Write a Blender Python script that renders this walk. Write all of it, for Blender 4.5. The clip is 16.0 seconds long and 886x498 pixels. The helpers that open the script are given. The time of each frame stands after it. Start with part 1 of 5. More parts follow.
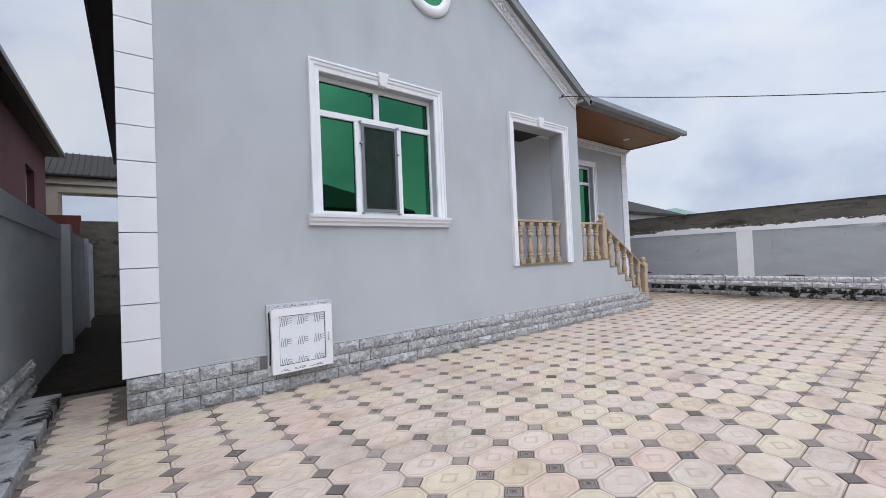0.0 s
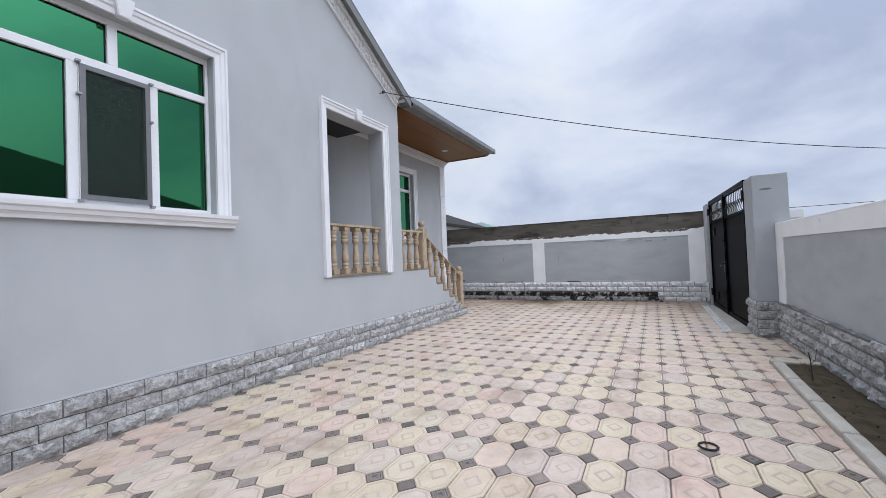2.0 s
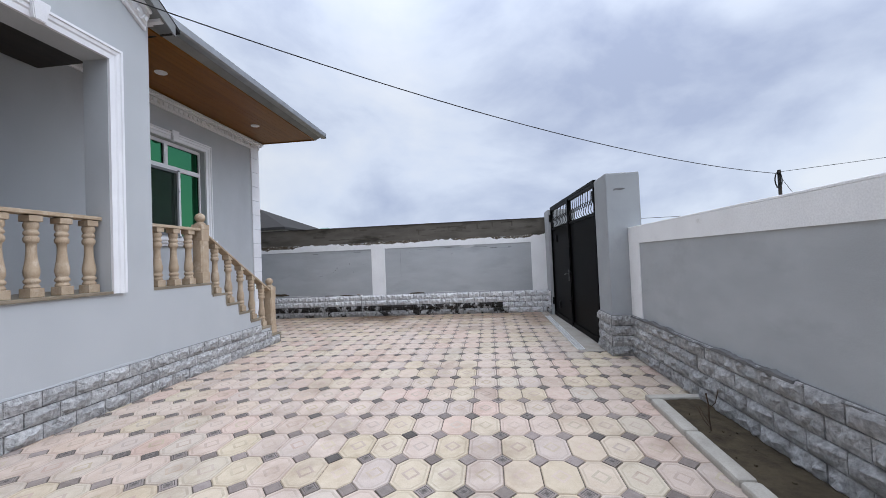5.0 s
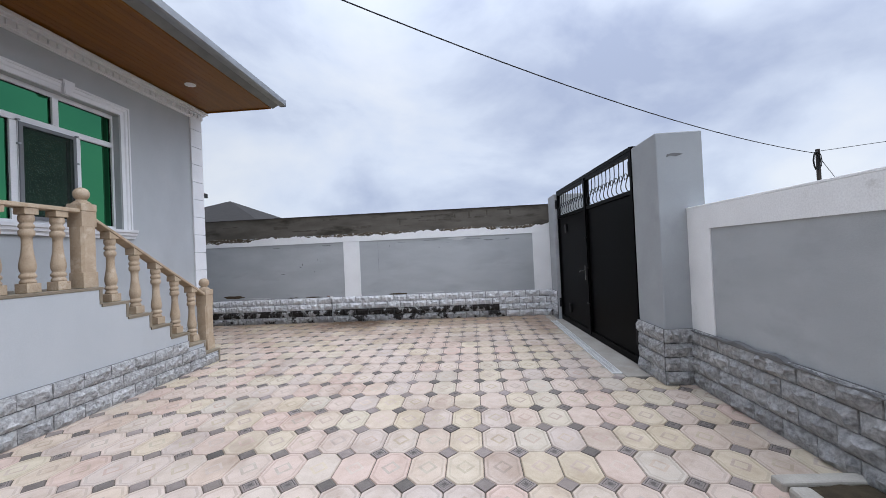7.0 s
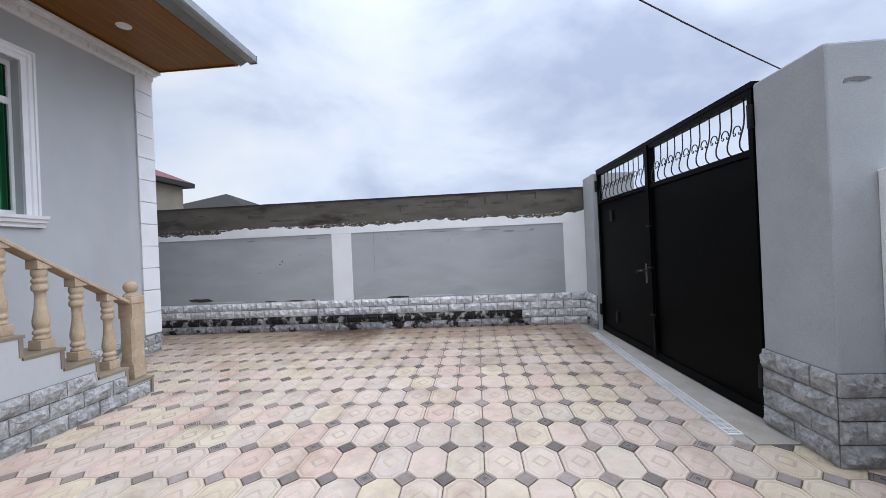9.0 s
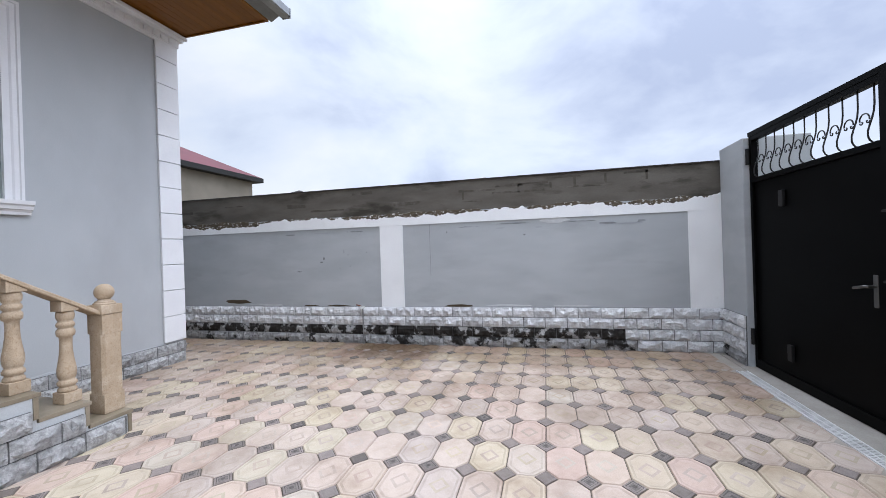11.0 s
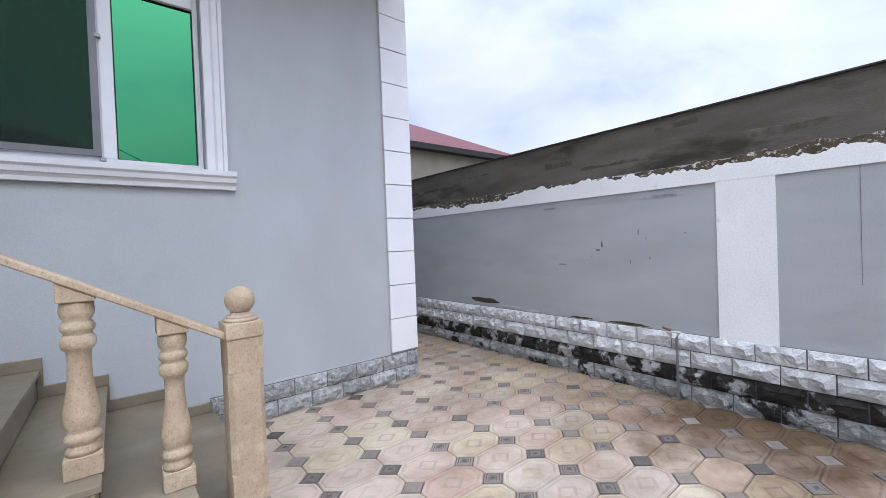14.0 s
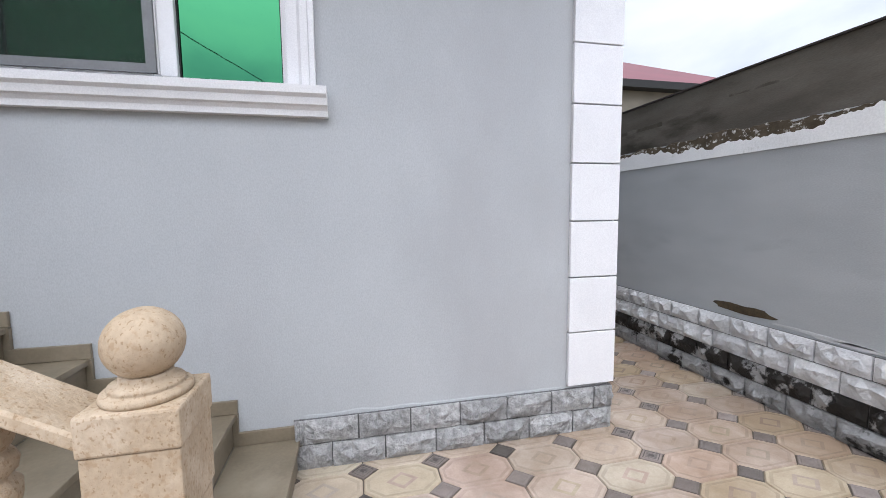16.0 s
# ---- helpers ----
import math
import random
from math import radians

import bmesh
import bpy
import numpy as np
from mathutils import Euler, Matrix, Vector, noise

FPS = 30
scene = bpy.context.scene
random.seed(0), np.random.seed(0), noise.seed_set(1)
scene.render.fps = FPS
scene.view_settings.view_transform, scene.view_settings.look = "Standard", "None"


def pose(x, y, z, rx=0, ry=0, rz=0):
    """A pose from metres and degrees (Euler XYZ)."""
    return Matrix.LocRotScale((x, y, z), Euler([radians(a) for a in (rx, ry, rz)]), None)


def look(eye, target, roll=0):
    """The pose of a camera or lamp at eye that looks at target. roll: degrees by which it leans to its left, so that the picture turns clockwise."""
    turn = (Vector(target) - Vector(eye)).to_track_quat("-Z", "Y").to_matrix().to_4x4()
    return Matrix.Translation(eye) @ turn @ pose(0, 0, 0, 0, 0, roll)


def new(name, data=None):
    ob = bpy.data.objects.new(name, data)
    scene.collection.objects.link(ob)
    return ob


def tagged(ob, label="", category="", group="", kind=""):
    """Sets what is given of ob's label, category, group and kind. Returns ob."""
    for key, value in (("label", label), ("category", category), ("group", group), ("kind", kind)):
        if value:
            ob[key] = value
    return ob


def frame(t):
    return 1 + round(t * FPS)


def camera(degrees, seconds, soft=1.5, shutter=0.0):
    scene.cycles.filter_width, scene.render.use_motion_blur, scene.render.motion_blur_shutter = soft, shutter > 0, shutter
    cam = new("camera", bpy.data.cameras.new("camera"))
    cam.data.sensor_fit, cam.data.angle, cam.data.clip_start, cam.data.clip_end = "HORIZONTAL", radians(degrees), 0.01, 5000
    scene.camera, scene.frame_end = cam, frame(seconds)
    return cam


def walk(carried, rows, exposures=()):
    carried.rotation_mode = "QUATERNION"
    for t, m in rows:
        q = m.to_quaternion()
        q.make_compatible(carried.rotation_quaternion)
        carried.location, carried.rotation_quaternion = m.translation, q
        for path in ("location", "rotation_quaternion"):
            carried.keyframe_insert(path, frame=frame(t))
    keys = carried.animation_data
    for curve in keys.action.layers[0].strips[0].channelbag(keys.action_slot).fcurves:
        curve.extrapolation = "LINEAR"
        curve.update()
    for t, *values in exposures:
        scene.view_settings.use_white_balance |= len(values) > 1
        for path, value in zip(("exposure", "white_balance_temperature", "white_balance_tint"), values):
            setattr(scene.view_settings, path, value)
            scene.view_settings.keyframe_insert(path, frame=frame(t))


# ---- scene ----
cam = camera(95.6, 16.0, soft=0.45)
PATH = [
    (0, (0.013, -0.001, 1.469), (1.236, 1.581, 1.508), -2.4),
    (0.5, (0.186, 0.086, 1.494), (1.533, 1.564, 1.523), -2.5),
    (1, (0.403, 0.142, 1.5), (1.901, 1.467, 1.532), -2.4),
    (1.5, (0.603, 0.308, 1.478), (2.251, 1.441, 1.515), -2.3),
    (2, (0.855, 0.51, 1.476), (2.627, 1.436, 1.522), -2.3),
    (2.5, (1.169, 0.592, 1.461), (3.029, 1.325, 1.507), -2.4),
    (3, (1.498, 0.652, 1.465), (3.415, 1.218, 1.52), -2.3),
    (3.5, (1.845, 0.716, 1.478), (3.795, 1.156, 1.534), -2.2),
    (4, (2.198, 0.721, 1.465), (4.168, 1.064, 1.52), -2.2),
    (4.5, (2.577, 0.734, 1.479), (4.558, 1.007, 1.534), -2.3),
    (7, (4.648, 1.006, 1.456), (6.642, 1.15, 1.482), -2.6),
    (7.5, (5.065, 1.049, 1.462), (7.06, 1.193, 1.478), -2.5),
    (8, (5.48, 1.157, 1.448), (7.475, 1.303, 1.452), -2.5),
    (10.5, (7.521, 1.327, 1.448), (9.492, 1.665, 1.467), -2.2),
    (11, (7.901, 1.464, 1.456), (9.839, 1.958, 1.455), -1.9),
    (11.5, (8.281, 1.596, 1.433), (10.163, 2.274, 1.412), -1.7),
    (12, (8.687, 1.74, 1.452), (10.48, 2.625, 1.416), -1.7),
    (12.5, (9.032, 2.007, 1.439), (10.719, 3.08, 1.406), -1.7),
    (13, (9.438, 2.259, 1.435), (10.984, 3.529, 1.4), -1.7),
    (13.5, (9.717, 2.548, 1.436), (11.131, 3.962, 1.404), -2.1),
    (14, (10.006, 2.866, 1.434), (11.27, 4.415, 1.404), -2.2),
    (14.5, (10.299, 3.155, 1.439), (11.414, 4.814, 1.388), -2.1),
    (15, (10.533, 3.484, 1.44), (11.461, 5.253, 1.351), -1.8),
    (15.5, (10.726, 3.844, 1.425), (11.42, 5.716, 1.307), -1.3),
    (16, (10.891, 4.217, 1.436), (11.326, 6.160, 1.245), -0.6),
]
walk(cam, [(t, look(eye, target, roll)) for t, eye, target, roll in PATH], [(0, -0.09, 6500, 10), (4, -0.08, 6350, 10), (8, 0.0, 6350, 10), (11, 0.21, 6350, 10), (13.5, 0.24, 6200, 10), (16, 0.5, 6700, 10)])

# ---- light ----
SUN_ELEV, SUN_AZ = radians(70), radians(198)
world = bpy.data.worlds.new("overcast_sky")
scene.world = world
world.use_nodes = True
wt = world.node_tree
wt.nodes.clear()


def wnode(kind, **inputs):
    n = wt.nodes.new(kind)
    for k, v in inputs.items():
        n.inputs[k].default_value = v
    return n


w_out = wnode("ShaderNodeOutputWorld")
w_bg = wnode("ShaderNodeBackground")
w_sky = wnode("ShaderNodeTexSky")
w_sky.sky_type, w_sky.sun_disc = "NISHITA", False
w_sky.sun_elevation, w_sky.sun_rotation = SUN_ELEV, SUN_AZ
w_dim = wnode("ShaderNodeVectorMath")
w_dim.operation = "SCALE"
w_dim.inputs["Scale"].default_value = 0.10
w_co = wnode("ShaderNodeTexCoord")
w_map = wnode("ShaderNodeMapping")
w_map.inputs["Scale"].default_value = (1.3, 1.3, 2.3)
w_map.inputs["Location"].default_value = (0.3, 1.1, 0.2)
w_noise = wnode("ShaderNodeTexNoise", Scale=1.7, Detail=8.0, Roughness=0.52, Distortion=0.25)
w_ramp = wnode("ShaderNodeValToRGB")
w_ramp.color_ramp.elements[0].position = 0.31
w_ramp.color_ramp.elements[0].color = (0.50, 0.57, 0.76, 1)
w_ramp.color_ramp.elements[1].position = 0.62
w_ramp.color_ramp.elements[1].color = (0.91, 0.955, 1.03, 1)
w_mid = w_ramp.color_ramp.elements.new(0.48)
w_mid.color = (0.77, 0.845, 0.995, 1)
w_sep = wnode("ShaderNodeSeparateXYZ")
w_up = wnode("ShaderNodeMapRange")
w_up.interpolation_type = "SMOOTHSTEP"
w_up.inputs["From Min"].default_value = 0.30
w_up.inputs["From Max"].default_value = 0.95
w_up.inputs["To Min"].default_value = 1.0
w_up.inputs["To Max"].default_value = 1.75
# the cloud is brighter round the hidden sun
w_dot = wnode("ShaderNodeVectorMath")
w_dot.operation = "DOT_PRODUCT"
w_dot.inputs[1].default_value = Vector((-3, -9, 24)).normalized()
w_glow = wnode("ShaderNodeMapRange")
w_glow.interpolation_type = "SMOOTHSTEP"
w_glow.inputs["From Min"].default_value = 0.42
w_glow.inputs["From Max"].default_value = 0.97
w_glow.inputs["To Min"].default_value = 1.0
w_glow.inputs["To Max"].default_value = 2.2
w_mul = wnode("ShaderNodeMath")
w_mul.operation = "MULTIPLY"
# a darker cloud bank beyond the gate
w_dot_b = wnode("ShaderNodeVectorMath")
w_dot_b.operation = "DOT_PRODUCT"
w_dot_b.inputs[1].default_value = Vector((1.1, -0.68, 0.50)).normalized()
w_bank = wnode("ShaderNodeMapRange")
w_bank.interpolation_type = "SMOOTHSTEP"
w_bank.inputs["From Min"].default_value = 0.89
w_bank.inputs["From Max"].default_value = 0.985
w_bank.inputs["To Min"].default_value = 0.0
w_bank.inputs["To Max"].default_value = -0.09
w_add = wnode("ShaderNodeMath")
w_add.operation = "ADD"
# thinner, brighter cloud low in the south
w_dot_s = wnode("ShaderNodeVectorMath")
w_dot_s.operation = "DOT_PRODUCT"
w_dot_s.inputs[1].default_value = Vector((-0.1, -1.0, 0.55)).normalized()
w_south = wnode("ShaderNodeMapRange")
w_south.interpolation_type = "SMOOTHSTEP"
w_south.inputs["From Min"].default_value = 0.84
w_south.inputs["From Max"].default_value = 0.99
w_south.inputs["To Min"].default_value = 1.0
w_south.inputs["To Max"].default_value = 1.55
# and somewhat denser cloud to the north
w_north = wnode("ShaderNodeMapRange")
w_north.interpolation_type = "SMOOTHSTEP"
w_north.inputs["From Min"].default_value = 0.15
w_north.inputs["From Max"].default_value = 0.90
w_north.inputs["To Min"].default_value = 1.0
w_north.inputs["To Max"].default_value = 0.82
w_mul_n = wnode("ShaderNodeMath")
w_mul_n.operation = "MULTIPLY"
w_mul_s = wnode("ShaderNodeMath")
w_mul_s.operation = "MULTIPLY"
w_lift = wnode("ShaderNodeVectorMath")
w_lift.operation = "SCALE"
w_mix = wnode("ShaderNodeMix")
w_mix.data_type = "RGBA"
w_mix.inputs["Factor"].default_value = 0.88
wl = wt.links.new
wl(w_co.outputs["Generated"], w_map.inputs["Vector"])
wl(w_map.outputs["Vector"], w_noise.inputs["Vector"])
wl(w_co.outputs["Generated"], w_dot_b.inputs[0])
wl(w_dot_b.outputs["Value"], w_bank.inputs["Value"])
wl(w_noise.outputs["Fac"], w_add.inputs[0])
wl(w_bank.outputs["Result"], w_add.inputs[1])
wl(w_add.outputs["Value"], w_ramp.inputs["Fac"])
wl(w_co.outputs["Generated"], w_sep.inputs["Vector"])
wl(w_sep.outputs["Z"], w_up.inputs["Value"])
wl(w_ramp.outputs["Color"], w_lift.inputs[0])
wl(w_co.outputs["Generated"], w_dot.inputs[0])
wl(w_dot.outputs["Value"], w_glow.inputs["Value"])
wl(w_up.outputs["Result"], w_mul.inputs[0])
wl(w_glow.outputs["Result"], w_mul.inputs[1])
wl(w_co.outputs["Generated"], w_dot_s.inputs[0])
wl(w_dot_s.outputs["Value"], w_south.inputs["Value"])
wl(w_mul.outputs["Value"], w_mul_s.inputs[0])
wl(w_south.outputs["Result"], w_mul_s.inputs[1])
wl(w_sep.outputs["Y"], w_north.inputs["Value"])
wl(w_mul_s.outputs["Value"], w_mul_n.inputs[0])
wl(w_north.outputs["Result"], w_mul_n.inputs[1])
wl(w_mul_n.outputs["Value"], w_lift.inputs["Scale"])
wl(w_sky.outputs["Color"], w_dim.inputs[0])
wl(w_dim.outputs["Vector"], w_mix.inputs["A"])
wl(w_lift.outputs["Vector"], w_mix.inputs["B"])
wl(w_mix.outputs["Result"], w_bg.inputs["Color"])
wl(w_bg.outputs["Background"], w_out.inputs["Surface"])

sun_data = bpy.data.lights.new("sun", "SUN")
sun_data.energy, sun_data.angle, sun_data.color = 0.5, radians(50), (1.0, 0.97, 0.93)
sun = new("sun", sun_data)
sun.matrix_world = look((2.5, -4.5, 24), (5, 4, 0))


# ---- materials ----
def material(name, col, col2=None, rough=0.8, metal=0.0, scale=6.0, fine=90.0, bump=0.15, stain=None, stain_scale=1.2, stain_at=(0.52, 0.72), coarse_rough=0.6, dirt=None,
             tones=None, stretch=(1, 1, 1), spec=0.5, coarse_bump=0.0, coarse=14.0, island=False, pits=None):
    """A surface with grain at a fine scale, mottling at a coarse one and, if wanted, stains; tones vary it piece by piece."""
    m = bpy.data.materials.new(name)
    m.use_nodes = True
    nt = m.node_tree
    n, ln = nt.nodes, nt.links.new
    b = n["Principled BSDF"]
    b.inputs["Roughness"].default_value, b.inputs["Metallic"].default_value = rough, metal
    b.inputs["Specular IOR Level"].default_value = spec
    geo = n.new("ShaderNodeNewGeometry")
    mp = n.new("ShaderNodeMapping")
    mp.inputs["Scale"].default_value = stretch
    ln(geo.outputs["Position"], mp.inputs["Vector"])

    def tex(s, detail=3.0, r=0.55):
        t = n.new("ShaderNodeTexNoise")
        t.inputs["Scale"].default_value, t.inputs["Detail"].default_value, t.inputs["Roughness"].default_value = s, detail, r
        ln(mp.outputs["Vector"], t.inputs["Vector"])
        return t.outputs["Fac"]

    def blend(fac, a, bb, mode="MIX"):
        x = n.new("ShaderNodeMix")
        x.data_type, x.blend_type = "RGBA", mode
        for sock, v in (("Factor", fac), ("A", a), ("B", bb)):
            if isinstance(v, (int, float)):
                x.inputs[sock].default_value = v
            elif isinstance(v, tuple):
                x.inputs[sock].default_value = (*v, 1)
            else:
                ln(v, x.inputs[sock])
        return x.outputs["Result"]

    def span(v, a, bb):
        r = n.new("ShaderNodeMapRange")
        r.inputs["From Min"].default_value, r.inputs["From Max"].default_value = a, bb
        ln(v, r.inputs["Value"])
        return r.outputs["Result"]

    col2 = col2 or tuple(c * 0.86 for c in col)
    base = col
    if tones:
        info = n.new("ShaderNodeObjectInfo")
        pick = info.outputs["Random"]
        if island:
            add = n.new("ShaderNodeMath")
            add.operation = "ADD"
            ln(pick, add.inputs[0])
            ln(geo.outputs["Random Per Island"], add.inputs[1])
            fr = n.new("ShaderNodeMath")
            fr.operation = "FRACT"
            ln(add.outputs[0], fr.inputs[0])
            pick = fr.outputs[0]
        ramp = n.new("ShaderNodeValToRGB")
        ramp.color_ramp.interpolation = "LINEAR"
        els = ramp.color_ramp.elements
        while len(els) < len(tones):
            els.new(0.5)
        for i, c in enumerate(tones):
            els[i].position, els[i].color = i / max(1, len(tones) - 1), (*c, 1)
        ln(pick, ramp.inputs["Fac"])
        base = ramp.outputs["Color"]
    mott = span(tex(scale), 0.35, 0.68)
    dark = tuple(min(1.0, q / max(c, 1e-4)) for c, q in zip(col, col2))
    c = blend(mott, base, blend(1.0, base, dark, "MULTIPLY"))
    c = blend(span(tex(fine, 2.0), 0.3, 0.75), c, blend(1.0, c, (0.86, 0.86, 0.86), "MULTIPLY"))
    if stain:
        c = blend(span(tex(stain_scale, 6.0, 0.62), *stain_at), c, stain)
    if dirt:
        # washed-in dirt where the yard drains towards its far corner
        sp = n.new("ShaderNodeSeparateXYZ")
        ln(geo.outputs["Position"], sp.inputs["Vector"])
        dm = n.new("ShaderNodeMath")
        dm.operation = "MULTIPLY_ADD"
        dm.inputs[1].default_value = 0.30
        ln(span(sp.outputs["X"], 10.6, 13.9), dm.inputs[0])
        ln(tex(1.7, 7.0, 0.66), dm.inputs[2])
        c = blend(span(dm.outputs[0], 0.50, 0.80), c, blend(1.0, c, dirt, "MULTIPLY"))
        # black water stain spreading from the tap
        ds = n.new("ShaderNodeVectorMath")
        ds.operation = "DISTANCE"
        ds.inputs[1].default_value = (13.65, 3.75, 0.0)
        ln(geo.outputs["Position"], ds.inputs[0])
        dw = n.new("ShaderNodeMath")
        dw.operation = "MULTIPLY_ADD"
        dw.inputs[1].default_value = -0.42
        ln(ds.outputs["Value"], dw.inputs[0])
        ln(tex(2.6, 7.0, 0.66), dw.inputs[2])
        c = blend(span(dw.outputs[0], 0.02, 0.34), c, blend(1.0, c, (0.34, 0.28, 0.225), "MULTIPLY"))
    if pits:
        c = blend(span(tex(pits[0], 2.0, 0.5), pits[1], pits[1] + 0.05), c, blend(1.0, c, (0.74, 0.68, 0.61), "MULTIPLY"))
        c = blend(span(tex(pits[0] * 0.45, 3.0, 0.6), 0.56, 0.66), c, blend(1.0, c, (0.87, 0.81, 0.75), "MULTIPLY"))
    ln(c, b.inputs["Base Color"])
    if bump:
        bp = n.new("ShaderNodeBump")
        bp.inputs["Strength"].default_value, bp.inputs["Distance"].default_value = bump, 0.004
        ln(tex(fine, 4.0), bp.inputs["Height"])
        last = bp
        if coarse_bump:
            bq = n.new("ShaderNodeBump")
            bq.inputs["Strength"].default_value, bq.inputs["Distance"].default_value = coarse_bump, 0.045
            ln(tex(coarse, 6.0, coarse_rough), bq.inputs["Height"])
            ln(bq.outputs["Normal"], bp.inputs["Normal"])
        ln(last.outputs["Normal"], b.inputs["Normal"])
    return m


GREY = (0.475, 0.488, 0.498)
M_RENDER = material("grey_render", GREY, (0.448, 0.462, 0.472), rough=0.75, scale=2.3, fine=160, bump=0.25, stain=(0.36, 0.358, 0.365), stain_scale=0.8, stain_at=(0.5, 0.85), stretch=(1, 1, 0.6), spec=0.3)
M_FENCE = material("grey_fence_render", (0.445, 0.461, 0.468), (0.39, 0.405, 0.411), rough=0.85, scale=1.6, fine=120, bump=0.3, stain=(0.31, 0.32, 0.325), stain_scale=1.1, stain_at=(0.55, 0.8), stretch=(1, 0.7, 2.2), spec=0.25)
M_PIER = material("grey_cement_render", (0.385, 0.40, 0.41), (0.34, 0.355, 0.365), rough=0.9, scale=2.2, fine=110, bump=0.35, stain=(0.25, 0.257, 0.262), stain_scale=1.7, stain_at=(0.58, 0.85), spec=0.25)
M_WHITE = material("white_paint", (0.82, 0.81, 0.82), (0.76, 0.75, 0.765), rough=0.55, scale=3.0, fine=140, bump=0.12)
M_WHITEWASH = material("whitewash", (0.88, 0.88, 0.875), (0.83, 0.83, 0.825), rough=0.9, scale=3.5, fine=80, bump=0.2, stain=(0.55, 0.54, 0.51), stain_scale=5.0, stain_at=(0.64, 0.8), spec=0.2)
M_CEMENT = material("raw_cement_blocks", (0.148, 0.134, 0.114), (0.098, 0.088, 0.074), rough=0.95, scale=2.6, fine=70, bump=0.6, stain=(0.052, 0.046, 0.037), stain_scale=1.5, stain_at=(0.55, 0.66), stretch=(1, 0.55, 1.9), spec=0.15)
M_STONE = material("split_stone", (0.58, 0.575, 0.575), (0.33, 0.326, 0.324), rough=0.85, scale=26, fine=70, bump=0.7, coarse_bump=1.0, coarse=17, coarse_rough=0.72,
                   tones=[(0.47, 0.466, 0.464), (0.62, 0.615, 0.612), (0.54, 0.536, 0.534), (0.68, 0.675, 0.67)], island=True, spec=0.25, stain=(0.27, 0.265, 0.262), stain_scale=2.4, stain_at=(0.56, 0.80))
M_STONE_PALE = material("split_stone_whitewashed", (0.76, 0.76, 0.77), (0.60, 0.60, 0.61), rough=0.9, scale=8, fine=60, bump=0.5, coarse_bump=0.8, coarse=20, coarse_rough=0.68,
                        tones=[(0.68, 0.68, 0.69), (0.83, 0.83, 0.835), (0.75, 0.75, 0.76)], stain=(0.30, 0.293, 0.286), stain_scale=4.0, stain_at=(0.62, 0.76), spec=0.2)
M_TAR = material("tarred_stone", (0.030, 0.026, 0.023), (0.017, 0.015, 0.013), rough=0.7, scale=6, fine=50, bump=0.5, coarse_bump=0.8, coarse=12, stain=(0.34, 0.335, 0.33), stain_scale=5.5, stain_at=(0.51, 0.57), spec=0.3)
M_STONE_LOW = material("damp_split_stone", (0.46, 0.458, 0.455), (0.28, 0.278, 0.276), rough=0.85, scale=7, fine=60, bump=0.5, coarse_bump=1.0, coarse=20, coarse_rough=0.68, stain=(0.03, 0.028, 0.026), stain_scale=3.2, stain_at=(0.53, 0.58), spec=0.25)
M_SMEAR = material("crumbling_brown_cement", (0.125, 0.10, 0.072), (0.07, 0.055, 0.038), rough=0.95, scale=9, fine=70, bump=0.8, stain=(0.66, 0.64, 0.60), stain_scale=27, stain_at=(0.56, 0.66), stretch=(1, 0.9, 1.2), spec=0.15)
M_MORTAR = material("mortar", (0.17, 0.168, 0.167), rough=0.95, fine=60, bump=0.5)
M_LIME = material("limestone", (0.485, 0.378, 0.268), (0.41, 0.312, 0.215), rough=0.75, scale=7, fine=95, bump=0.8, stain=(0.60, 0.50, 0.39), stain_scale=9, stain_at=(0.52, 0.78), stretch=(1, 1, 0.8), spec=0.25, pits=(150.0, 0.612))
M_TREAD = material("polished_limestone", (0.24, 0.196, 0.138), (0.185, 0.15, 0.104), rough=0.45, scale=3.5, fine=60, bump=0.12, stain=(0.28, 0.235, 0.175), stain_scale=2.4, spec=0.45)
TILE_TONES = [(0.53, 0.427, 0.362), (0.565, 0.462, 0.39), (0.57, 0.428, 0.362), (0.58, 0.492, 0.385), (0.56, 0.472, 0.345), (0.555, 0.448, 0.37), (0.51, 0.43, 0.38), (0.59, 0.485, 0.41), (0.52, 0.455, 0.385), (0.585, 0.505, 0.375)]
M_TILE = material("paving_octagon", (0.54, 0.45, 0.38), (0.475, 0.385, 0.315), rough=0.6, scale=8, fine=120, bump=0.25, tones=TILE_TONES, island=True,
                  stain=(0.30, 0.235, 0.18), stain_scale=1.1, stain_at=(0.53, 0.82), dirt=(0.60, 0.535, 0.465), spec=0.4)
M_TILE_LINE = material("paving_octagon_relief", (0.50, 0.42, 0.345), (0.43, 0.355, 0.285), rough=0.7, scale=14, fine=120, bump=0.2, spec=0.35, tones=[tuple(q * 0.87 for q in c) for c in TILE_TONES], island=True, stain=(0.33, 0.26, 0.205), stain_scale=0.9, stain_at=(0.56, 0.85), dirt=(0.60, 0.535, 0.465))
M_CABOCHON = material("paving_cabochon", (0.30, 0.27, 0.25), (0.24, 0.212, 0.194), rough=0.65, scale=18, fine=120, bump=0.3, coarse_bump=0.12, coarse=45,
                      tones=[(0.085, 0.076, 0.067), (0.26, 0.218, 0.195), (0.3, 0.25, 0.228), (0.17, 0.14, 0.123), (0.32, 0.27, 0.249), (0.11, 0.095, 0.084), (0.27, 0.223, 0.2), (0.21, 0.176, 0.153)], island=True, spec=0.35)
M_CABOCHON_LINE = material("paving_cabochon_relief", (0.125, 0.108, 0.098), (0.08, 0.07, 0.063), rough=0.85, scale=30, bump=0.3, spec=0.2)
